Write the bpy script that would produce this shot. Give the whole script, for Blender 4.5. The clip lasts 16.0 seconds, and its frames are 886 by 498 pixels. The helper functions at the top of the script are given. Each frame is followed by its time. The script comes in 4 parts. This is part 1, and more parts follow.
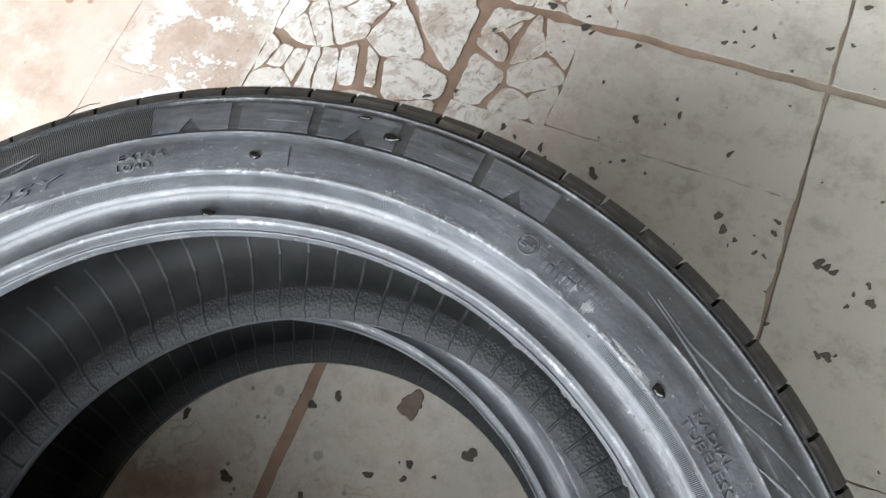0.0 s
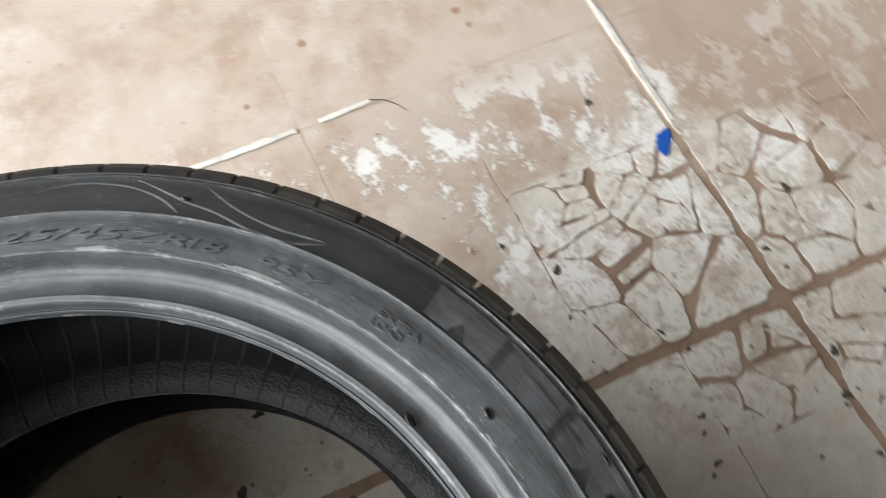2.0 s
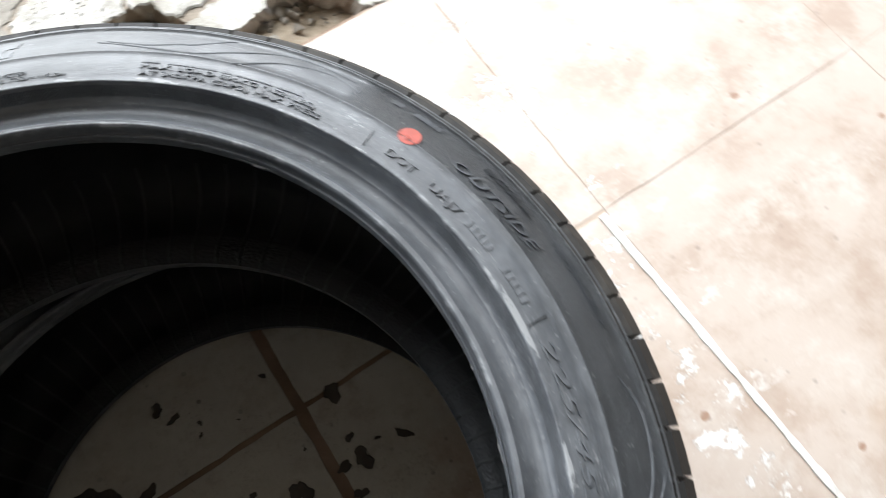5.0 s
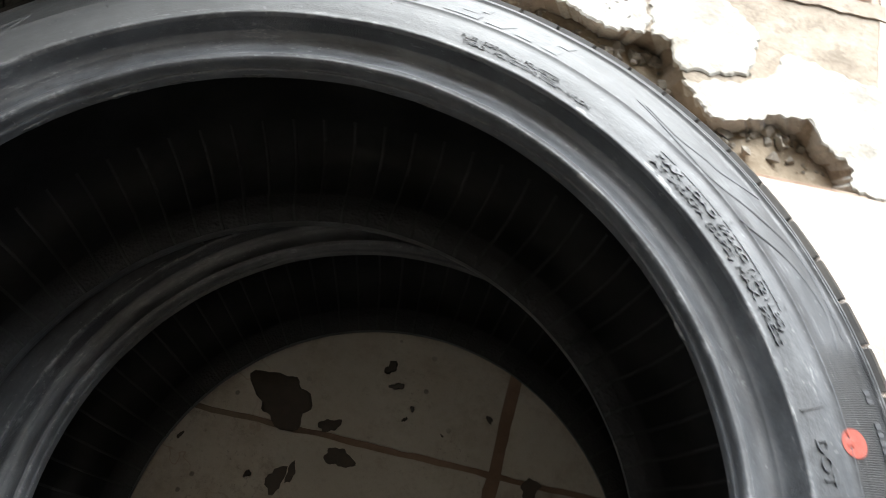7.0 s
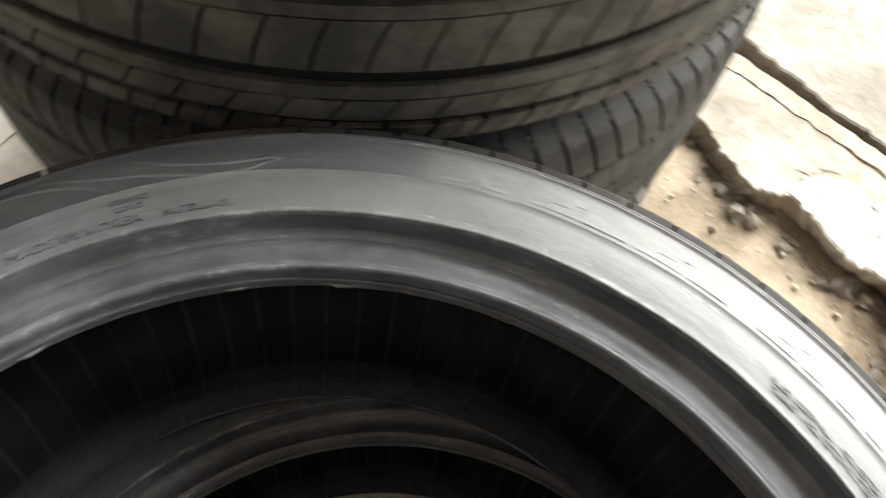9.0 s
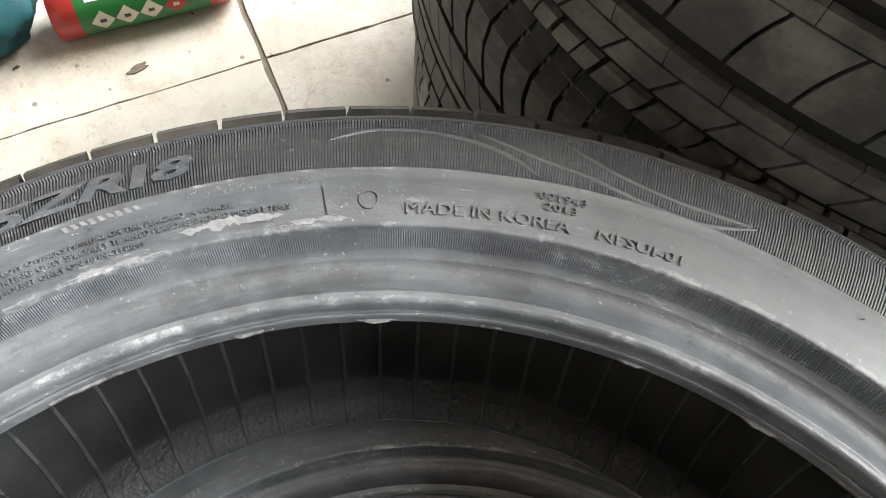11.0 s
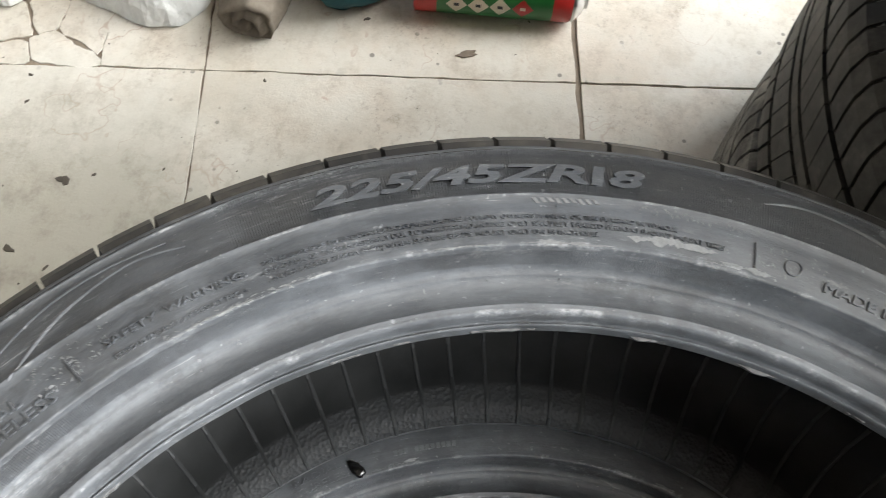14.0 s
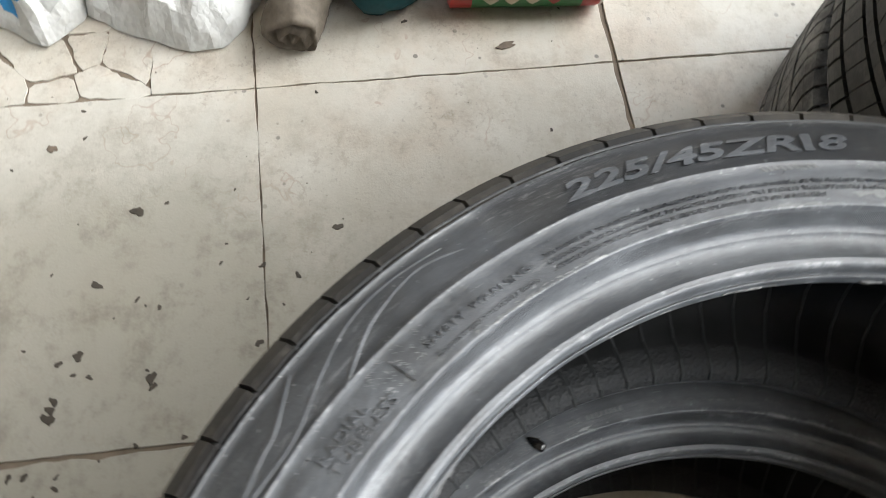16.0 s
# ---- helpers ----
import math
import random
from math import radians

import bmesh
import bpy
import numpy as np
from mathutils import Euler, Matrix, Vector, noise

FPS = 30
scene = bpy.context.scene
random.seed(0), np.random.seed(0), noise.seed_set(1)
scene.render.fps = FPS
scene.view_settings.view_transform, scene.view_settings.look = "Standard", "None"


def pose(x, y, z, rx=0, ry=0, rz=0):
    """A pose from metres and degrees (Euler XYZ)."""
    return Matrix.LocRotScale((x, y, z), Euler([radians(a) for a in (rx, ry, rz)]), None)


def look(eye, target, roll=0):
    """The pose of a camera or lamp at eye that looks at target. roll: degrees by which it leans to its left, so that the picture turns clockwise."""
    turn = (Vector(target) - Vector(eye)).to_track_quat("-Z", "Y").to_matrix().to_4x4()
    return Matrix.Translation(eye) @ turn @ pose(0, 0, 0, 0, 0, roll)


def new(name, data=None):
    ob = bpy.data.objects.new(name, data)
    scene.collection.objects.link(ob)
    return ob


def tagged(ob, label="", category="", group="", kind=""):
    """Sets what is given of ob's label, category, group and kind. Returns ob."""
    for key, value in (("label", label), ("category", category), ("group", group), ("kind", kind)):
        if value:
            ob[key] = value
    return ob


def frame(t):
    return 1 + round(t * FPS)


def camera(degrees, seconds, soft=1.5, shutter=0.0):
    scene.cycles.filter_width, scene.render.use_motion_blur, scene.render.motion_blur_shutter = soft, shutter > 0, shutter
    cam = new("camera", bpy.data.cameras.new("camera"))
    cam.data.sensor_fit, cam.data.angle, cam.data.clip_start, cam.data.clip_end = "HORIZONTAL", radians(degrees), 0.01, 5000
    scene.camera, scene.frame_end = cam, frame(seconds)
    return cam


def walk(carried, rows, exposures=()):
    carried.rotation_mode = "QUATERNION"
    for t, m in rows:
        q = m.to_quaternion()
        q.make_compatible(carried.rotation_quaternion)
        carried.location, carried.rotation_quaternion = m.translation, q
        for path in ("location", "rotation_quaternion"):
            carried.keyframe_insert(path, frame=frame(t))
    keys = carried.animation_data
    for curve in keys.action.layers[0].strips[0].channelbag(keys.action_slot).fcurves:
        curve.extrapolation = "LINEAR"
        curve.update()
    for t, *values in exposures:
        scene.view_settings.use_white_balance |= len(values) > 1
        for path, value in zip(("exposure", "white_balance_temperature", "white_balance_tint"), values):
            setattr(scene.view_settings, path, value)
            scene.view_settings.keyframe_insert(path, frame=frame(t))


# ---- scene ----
cam = camera(56.75, 16.0, soft=0.9, shutter=0.5)
# seconds, eye in metres, turn in degrees
ROWS = [
    (0.0, -0.0981, -0.1485, 0.8368, 19.08, 4.85, -151.0),
    (0.5, -0.0952, -0.1558, 0.8422, 20.69, 3.59, -152.4),
    (1.0, -0.0558, -0.1793, 0.8483, 21.27, 1.34, -141.31),
    (1.5, -0.0042, -0.193, 0.847, 21.95, -2.27, -123.6),
    (2.0, 0.0405, -0.1912, 0.8521, 22.93, -1.75, -107.77),
    (2.5, 0.0663, -0.1959, 0.8556, 22.72, -1.41, -96.77),
    (3.0, 0.0858, -0.1817, 0.8297, 21.64, -1.59, -86.51),
    (3.5, 0.1066, -0.1882, 0.8407, 20.29, 0.01, -71.34),
    (4.0, 0.1352, -0.1862, 0.852, 22.07, 1.26, -53.63),
    (4.2, 0.1445, -0.179, 0.8523, 23.37, 0.8, -47.52),
    (6.3, 0.1746, -0.0405, 0.8443, 25.89, 2.21, 6.93),
    (6.5, 0.1549, -0.0391, 0.8374, 26.32, 1.46, 12.48),
    (7.0, 0.1083, -0.0286, 0.8204, 25.95, -1.52, 21.03),
    (7.5, 0.0847, 0.003, 0.8077, 26.56, -2.74, 26.0),
    (8.0, 0.0479, 0.0311, 0.8039, 27.77, -3.47, 28.71),
    (8.5, 0.0054, 0.0505, 0.7993, 27.5, -4.97, 33.78),
    (9.0, -0.0340, 0.0696, 0.7906, 26.82, -4.88, 43.52),
    (9.5, -0.0749, 0.0499, 0.7504, 25.28, -4.38, 65.24),
    (10.0, -0.1265, 0.0435, 0.7157, 23.62, -3.24, 72.6),
    (12.3, -0.1393, 0.0043, 0.7217, 22.81, -2.47, 82.27),
    (12.5, -0.1334, -0.0075, 0.7282, 22.86, -2.39, 85.12),
    (13.0, -0.1282, -0.0353, 0.7416, 23.79, -2.38, 91.3),
    (13.5, -0.1238, -0.0507, 0.7477, 23.9, -2.84, 95.5),
    (14.0, -0.1217, -0.0676, 0.7488, 23.72, -1.88, 98.43),
    (14.5, -0.1175, -0.085, 0.749, 23.49, -1.95, 100.49),
    (15.0, -0.1104, -0.1071, 0.7514, 23.32, -2.91, 100.43),
    (15.5, -0.1048, -0.1463, 0.7629, 23.24, -3.64, 97.87),
    (16.0, -0.0979, -0.1999, 0.7726, 23.34, -2.49, 90.59),
]

walk(cam, [(r[0], pose(*r[1:])) for r in ROWS], exposures=[(0.0, 1.2, 5950, 10), (1.5, 0.9, 6250, 10), (2.5, 0.3, 6250, 10), (3.5, 0.5, 5850, 10), (4.2, 0.6, 5900, 10), (6.5, 1.05, 6100, 10), (7.5, 1.1, 6300, 10), (8.5, 1.1, 6700, 10), (10.0, 2.3, 6500, 10), (12.5, 1.8, 6400, 10), (14.5, 1.4, 6300, 10), (16.0, 1.35, 6250, 10)])

# ---- world, sun, light ----
world = bpy.data.worlds.new("sky")
scene.world = world
world.use_nodes = True
wn = world.node_tree.nodes
sky = wn.new("ShaderNodeTexSky")
sky.sky_type = "NISHITA"
sky.sun_disc = False
sky.sun_elevation = radians(39)
sky.sun_rotation = radians(-1)
sky.dust_density = 3.0
wn["Background"].inputs["Strength"].default_value = 0.06
world.node_tree.links.new(sky.outputs["Color"], wn["Background"].inputs["Color"])
sun_data = bpy.data.lights.new("sun", "SUN")
sun_data.energy, sun_data.angle, sun_data.color = 6.2, radians(72), (0.97, 0.985, 0.96)
sun = new("sun", sun_data)
sun.matrix_world = look((-0.1, 4.0, 3.35), (0, 0, 0))


# ---- materials ----
class Net:
    """Short hand for a node tree."""

    def __init__(self, name):
        self.mat = bpy.data.materials.new(name)
        self.mat.use_nodes = True
        self.nodes, self.links = self.mat.node_tree.nodes, self.mat.node_tree.links
        self.bsdf = self.nodes["Principled BSDF"]

    def put(self, socket, value):
        if isinstance(value, bpy.types.NodeSocket):
            self.links.new(value, socket)
        else:
            socket.default_value = value

    def node(self, kind, out=0, **ins):
        n = self.nodes.new(kind)
        for k, v in ins.items():
            self.put(n.inputs[k.replace("_", " ")], v)
        return n.outputs[out]

    def math(self, op, a, b=0.0, clamp=False):
        n = self.nodes.new("ShaderNodeMath")
        n.operation, n.use_clamp = op, clamp
        self.put(n.inputs[0], a)
        self.put(n.inputs[1], b)
        return n.outputs[0]

    def step(self, x, lo, hi):
        n = self.nodes.new("ShaderNodeMapRange")
        n.interpolation_type = "SMOOTHSTEP"
        self.put(n.inputs["Value"], x)
        n.inputs["From Min"].default_value, n.inputs["From Max"].default_value = lo, hi
        return n.outputs["Result"]

    def noise(self, vec, scale, detail=4.0, rough=0.6):
        return self.node("ShaderNodeTexNoise", 0, Vector=vec, Scale=scale, Detail=detail, Roughness=rough)

    def cells(self, vec, scale, feature="F1", out="Distance"):
        n = self.nodes.new("ShaderNodeTexVoronoi")
        n.feature = feature
        self.put(n.inputs["Vector"], vec)
        n.inputs["Scale"].default_value = scale
        return n.outputs[out]

    def mix(self, fac, a, b):
        n = self.nodes.new("ShaderNodeMix")
        n.data_type = "RGBA"
        self.put(n.inputs["Factor"], fac)
        for s, v in ((n.inputs[6], a), (n.inputs[7], b)):
            self.put(s, (*v, 1) if isinstance(v, tuple) and len(v) == 3 else v)
        return n.outputs[2]

    def bump(self, height, distance, strength=1.0, normal=None):
        n = self.nodes.new("ShaderNodeBump")
        n.inputs["Distance"].default_value, n.inputs["Strength"].default_value = distance, strength
        self.put(n.inputs["Height"], height)
        if normal:
            self.put(n.inputs["Normal"], normal)
        return n.outputs[0]

    def done(self, color, rough, normal=None, metal=0.0, spec=0.5):
        self.put(self.bsdf.inputs["Base Color"], (*color, 1) if isinstance(color, tuple) and len(color) == 3 else color)
        self.put(self.bsdf.inputs["Roughness"], rough)
        self.bsdf.inputs["Metallic"].default_value = metal
        self.put(self.bsdf.inputs["Specular IOR Level"], spec)
        if normal:
            self.put(self.bsdf.inputs["Normal"], normal)
        return self.mat

    def local(self):
        return self.nodes.new("ShaderNodeTexCoord").outputs["Object"]

    def place(self):
        return self.nodes.new("ShaderNodeNewGeometry").outputs["Position"]

    def xyz(self, vec):
        n = self.nodes.new("ShaderNodeSeparateXYZ")
        self.put(n.inputs[0], vec)
        return n.outputs

    def polar(self, vec):
        x, y, z = self.xyz(vec)
        r = self.math("SQRT", self.math("ADD", self.math("MULTIPLY", x, x), self.math("MULTIPLY", y, y)))
        return r, self.math("ARCTAN2", y, x), z


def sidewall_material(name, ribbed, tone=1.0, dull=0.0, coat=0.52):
    n = Net(name)
    p = n.local()
    r, a, z = n.polar(p)
    inside = n.math("MULTIPLY", n.step(r, 0.2862, 0.2872), n.math("SUBTRACT", 1.0, n.step(r, 0.3125, 0.3135)))
    inside = band = n.math("MULTIPLY", inside, ribbed)
    # the maker's marks stand on smooth rubber
    for mid, half in ((79.0, 47.0), (-101.0, 47.0)):
        turn = n.math("COSINE", n.math("SUBTRACT", a, radians(mid)))
        inside = n.math("MULTIPLY", inside, n.math("SUBTRACT", 1.0, n.step(turn, math.cos(radians(half + 1.0)), math.cos(radians(half - 3.0)))))
    ribs = n.math("MULTIPLY", n.math("SINE", n.math("MULTIPLY", a, 1700.0)), inside)
    rim = n.math("MULTIPLY", n.step(r, 0.2572, 0.2580), n.math("SUBTRACT", 1.0, n.step(r, 0.2604, 0.2609)))
    rim = n.math("MULTIPLY", rim, n.step(n.noise(p, 6.0, 3.0), 0.42, 0.58))
    ribs = n.math("ADD", ribs, n.math("MULTIPLY", n.math("MULTIPLY", n.math("SINE", n.math("MULTIPLY", a, 1900.0)), rim), 0.5))
    along = n.node("ShaderNodeCombineXYZ", 0, X=n.math("MULTIPLY", a, 0.27), Y=n.math("MULTIPLY", r, 5.0), Z=z)
    film = n.noise(p, 26.0, 5.0, 0.65)
    streak = n.noise(along, 55.0, 4.0, 0.7)
    scuff = n.step(n.noise(along, 30.0, 6.0, 0.75), 0.60, 0.74)
    dust = n.math("ADD", n.math("MULTIPLY", film, 0.7), n.math("MULTIPLY", streak, 0.45))
    smooth = n.mix(n.step(dust, 0.40, 0.78), (0.050 * tone, 0.054 * tone, 0.060 * tone), (0.128 * tone, 0.136 * tone, 0.147 * tone))
    # ribbed band darker: shade between its ribs put into the colour
    dark = n.mix(n.step(dust, 0.40, 0.80), (0.030, 0.032, 0.035), (0.076, 0.080, 0.086))
    color = n.mix(n.math("MULTIPLY", scuff, 0.55), n.mix(n.math("MAXIMUM", inside, n.math("MULTIPLY", band, 0.65)), smooth, dark), (0.27, 0.275, 0.28))
    # the rim seat is rubbed pale, the flank beyond it stays darker
    flank = n.math("MULTIPLY", n.step(n.math("ADD", r, n.math("MULTIPLY", film, 0.006)), 0.2655, 0.2685), ribbed)
    color = n.mix(n.math("MULTIPLY", flank, 0.22), color, (0.030, 0.032, 0.035))
    color = n.mix(n.math("MULTIPLY", n.math("SUBTRACT", 1.0, n.step(r, 0.258, 0.262)), 0.14), color, (0.20, 0.21, 0.22))
    edge = n.math("MULTIPLY", n.step(r, 0.2606, 0.2614), n.math("SUBTRACT", 1.0, n.step(r, 0.2628, 0.2642)))
    edge = n.math("MAXIMUM", edge, n.math("MULTIPLY", n.step(r, 0.2362, 0.2370), n.math("SUBTRACT", 1.0, n.step(r, 0.2384, 0.2392))))
    for lo, hi in ((0.2851, 0.2861), (0.3123, 0.3135), (0.3155, 0.3168)):
        line = n.math("MULTIPLY", n.step(r, lo - 0.0003, lo), n.math("SUBTRACT", 1.0, n.step(r, hi, hi + 0.0003)))
        edge = n.math("MAXIMUM", edge, n.math("MULTIPLY", line, 0.75))
    edge = n.math("MULTIPLY", edge, n.step(n.noise(p, 34.0, 7.0, 0.8), 0.50, 0.66))
    chafe = n.math("MULTIPLY", n.step(n.noise(along, 9.0, 3.0), 0.56, 0.66), n.step(n.noise(along, 140.0, 5.0, 0.8), 0.50, 0.68))
    color = n.mix(n.math("MULTIPLY", edge, 0.8), color, (0.36, 0.365, 0.37))
    color = n.mix(n.math("MULTIPLY", chafe, 0.65), color, (0.30, 0.305, 0.31))
    tops = n.math("MULTIPLY", n.step(ribs, 0.1, 0.9), n.math("ADD", 0.25, n.math("MULTIPLY", streak, 0.5)))
    color = n.mix(n.math("MULTIPLY", tops, 0.28), color, (0.17, 0.175, 0.18))
    # crisp pale scrapes beside the rim line, fine flecks and long hair scratches
    belt = n.math("MULTIPLY", n.step(r, 0.2612, 0.2622), n.math("SUBTRACT", 1.0, n.step(n.math("ADD", r, n.math("MULTIPLY", film, 0.004)), 0.2668, 0.2676)))
    scrape = n.math("MULTIPLY", belt, n.step(n.noise(along, 16.0, 6.0, 0.7), 0.57, 0.585))
    color = n.mix(n.math("MULTIPLY", scrape, 0.75), color, (0.33, 0.335, 0.335))
    fleck = n.step(n.noise(p, 330.0, 2.0, 0.5), 0.69, 0.74)
    hair = n.node("ShaderNodeCombineXYZ", 0, X=n.math("MULTIPLY", a, 0.3), Y=n.math("MULTIPLY", r, 26.0), Z=z)
    hair = n.math("MULTIPLY", n.step(n.noise(hair, 42.0, 3.0, 0.6), 0.66, 0.71), n.step(film, 0.48, 0.60))
    color = n.mix(n.math("MULTIPLY", n.math("MAXIMUM", fleck, hair), 0.55), color, (0.32, 0.325, 0.33))
    smear = n.step(n.noise(p, 11.0, 8.0, 0.8), 0.52, 0.60)
    color = n.mix(n.math("MULTIPLY", smear, 0.5), color, (0.045, 0.046, 0.048))
    # dust over a third of the flank, with that side's daylight painted in
    dust_light = n.math("COSINE", n.math("SUBTRACT", a, radians(112.0)))
    dust_light = n.step(n.math("ADD", dust_light, n.math("MULTIPLY", n.math("SUBTRACT", n.noise(along, 14.0, 5.0, 0.7), 0.5), 0.5)), 0.35, 0.95)
    dust_light = n.math("MULTIPLY", dust_light, n.math("MULTIPLY", n.step(r, 0.2612, 0.2624), coat))
    color = n.mix(dust_light, color, n.mix(film, (0.185, 0.19, 0.188), (0.275, 0.28, 0.276)))
    # tread rubber colour, with the shade of grooves and notches put in
    tread = n.step(r, 0.3182, 0.3196)
    color = n.mix(n.math("MULTIPLY", n.step(r, 0.3142, 0.3150), 0.55), color, (0.030, 0.030, 0.031))
    color = n.mix(tread, color, (0.014, 0.013, 0.012))
    rough = n.math("ADD", 0.28 + dull, n.math("ADD", n.math("MULTIPLY", n.noise(p, 60.0), 0.22), n.math("MULTIPLY", n.math("SUBTRACT", 1.0, smear), 0.08)))
    rough = n.math("ADD", rough, n.math("ADD", n.math("MULTIPLY", tread, 0.3), n.math("MULTIPLY", dust_light, 0.35)))
    nor = n.bump(ribs, 0.0007, 1.0)
    nor = n.bump(n.noise(p, 520.0, 3.0), 0.0004, 0.5, nor)
    nor = n.bump(n.noise(along, 45.0, 6.0, 0.7), 0.0010, 0.35, n.bump(film, 0.0015, 0.40, nor))
    return n.done(color, rough, nor, spec=n.math("SUBTRACT", 0.76, n.math("MULTIPLY", tread, 0.66)))


def liner_material():
    n = Net("inner_liner_rubber")
    p = n.local()
    r, a, z = n.polar(p)
    band = n.math("SUBTRACT", 1.0, n.step(r, 0.2560, 0.2600))
    cells = n.cells(p, 400.0)
    film = n.noise(p, 22.0, 5.0)
    color = n.mix(n.step(film, 0.35, 0.7), (0.009, 0.0095, 0.0095), (0.021, 0.0222, 0.0222))
    color = n.mix(n.math("MULTIPLY", band, 0.35), color, (0.065, 0.067, 0.07))
    nor = n.bump(n.math("MULTIPLY", cells, band), 0.0010, 0.7)
    nor = n.bump(n.noise(p, 240.0), 0.0004, 0.4, nor)
    return n.done(color, 0.6, nor, spec=0.22)


def tread_material(name, low, high):
    n = Net(name)
    p = n.local()
    dust = n.noise(p, 18.0, 6.0, 0.7)
    color = n.mix(n.step(dust, 0.38, 0.72), low, high)
    color = n.mix(n.math("MULTIPLY", n.step(n.noise(p, 90.0), 0.55, 0.75), 0.35), color, (0.11, 0.10, 0.085))
    nor = n.bump(n.noise(p, 300.0), 0.0004, 0.5)
    return n.done(color, n.math("ADD", 0.5, n.math("MULTIPLY", dust, 0.25)), nor, spec=0.3)


def plain(name, color, rough, spec=0.5, metal=0.0, vary=0.15, scale=60.0):
    n = Net(name)
    p = n.place()
    f = n.noise(p, scale, 5.0, 0.65)
    other = tuple(c * (1 - vary * 2) for c in color)
    nor = n.bump(f, 0.0008, 0.4)
    return n.done(n.mix(f, color, other), rough, nor, metal, spec)


def tile_material(name, tint):
    """Old marble floor tile: veins, oil drips and a worn coat of reddish cement."""
    n = Net(name)
    p = n.place()
    x, y, z = n.xyz(p)
    rnd = n.nodes.new("ShaderNodeObjectInfo").outputs["Random"]
    cloud = n.noise(p, 5.0, 6.0, 0.6)
    grain = n.noise(p, 70.0, 5.0, 0.7)
    wide = n.noise(p, 8.0, 7.0, 0.7)
    white = n.mix(n.step(cloud, 0.30, 0.70), (0.49, 0.465, 0.40), (0.69, 0.672, 0.615))
    white = n.mix(n.math("MULTIPLY", n.step(n.noise(p, 3.3, 7.0, 0.7), 0.45, 0.68), 0.6), white, (0.60, 0.49, 0.385))
    white = n.mix(n.math("MULTIPLY", rnd, 0.30), white, (0.47, 0.42, 0.35))
    warp = n.node("ShaderNodeVectorMath", 0)
    add = n.nodes[-1]
    add.operation = "ADD"
    n.put(add.inputs[0], p)
    n.put(add.inputs[1], n.node("ShaderNodeTexNoise", 1, Vector=p, Scale=6.0, Detail=4.0))
    wave = n.math("ABSOLUTE", n.math("SUBTRACT", n.noise(warp, 2.6, 3.0, 0.5), 0.5))
    vein = n.math("SUBTRACT", 1.0, n.step(wave, 0.0, 0.008))
    white = n.mix(n.math("MULTIPLY", vein, n.math("MULTIPLY", n.step(cloud, 0.46, 0.60), 0.6)), white, (0.38, 0.25, 0.18))
    smudge = n.step(n.noise(p, 19.0, 9.0, 0.78), 0.47, 0.66)
    white = n.mix(n.math("MULTIPLY", smudge, 0.42), white, (0.36, 0.31, 0.235))
    soot = n.step(n.noise(p, 48.0, 7.0, 0.8), 0.53, 0.62)
    white = n.mix(n.math("MULTIPLY", soot, n.math("MULTIPLY", n.step(wide, 0.44, 0.60), 0.42)), white, (0.24, 0.185, 0.13))
    dirt = n.step(n.noise(p, 13.0, 8.0, 0.78), 0.50, 0.70)
    white = n.mix(n.math("MULTIPLY", dirt, 0.55), white, (0.27, 0.215, 0.16))
    drip = n.math("SUBTRACT", 1.0, n.step(n.math("ADD", n.cells(p, 17.0), n.math("MULTIPLY", grain, 0.16)), 0.165, 0.205))
    speck = n.math("SUBTRACT", 1.0, n.step(n.math("ADD", n.cells(p, 48.0), n.math("MULTIPLY", grain, 0.2)), 0.19, 0.25))
    thin = n.step(n.noise(p, 7.0), 0.50, 0.60)
    spots = n.math("MAXIMUM", n.math("MULTIPLY", drip, n.math("MULTIPLY", n.step(n.noise(p, 3.0), 0.46, 0.64), 0.6)), n.math("MULTIPLY", speck, n.math("MULTIPLY", thin, 0.75)))
    white = n.mix(spots, white, (0.055, 0.047, 0.04))
    grit = n.step(n.noise(p, 170.0, 5.0, 0.75), 0.57, 0.66)
    white = n.mix(n.math("MULTIPLY", grit, n.math("MULTIPLY", n.step(wide, 0.40, 0.62), 0.5)), white, (0.15, 0.13, 0.10))
    near = n.node("ShaderNodeVectorMath", 1)
    dist = n.nodes[-1]
    dist.operation = "DISTANCE"
    n.put(dist.inputs[0], p)
    dist.inputs[1].default_value = (0.20, -0.62, 0.0)
    # grime here also carries the shade beside the tyres, painted into the tiles
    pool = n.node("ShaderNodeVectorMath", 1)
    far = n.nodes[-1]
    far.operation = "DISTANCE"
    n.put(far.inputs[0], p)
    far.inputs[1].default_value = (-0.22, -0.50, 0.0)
    grime_shade = n.math("MULTIPLY", n.math("SUBTRACT", 1.0, n.step(n.math("ADD", pool, n.math("MULTIPLY", wide, 0.30)), 0.36, 0.60)), 0.85)
    white = n.mix(grime_shade, white, n.mix(smudge, (0.32, 0.305, 0.25), (0.20, 0.185, 0.145)))
    river = n.math("MULTIPLY", n.math("SUBTRACT", 1.0, n.step(near, 0.10, 0.36)), n.step(n.noise(p, 14.0, 8.0, 0.75), 0.47, 0.56))
    white = n.mix(n.math("MULTIPLY", river, 0.55), white, (0.30, 0.215, 0.155))
    broken = n.node("ShaderNodeVectorMath", 1)
    gap = n.nodes[-1]
    gap.operation = "DISTANCE"
    n.put(gap.inputs[0], p)
    gap.inputs[1].default_value = (0.28, -0.60, 0.0)
    bare = n.math("SUBTRACT", 1.0, n.step(broken, 0.10, 0.30))
    white = n.mix(n.math("MULTIPLY", bare, n.math("SUBTRACT", 0.75, n.math("MULTIPLY", dirt, 0.5))), white, (0.78, 0.755, 0.69))
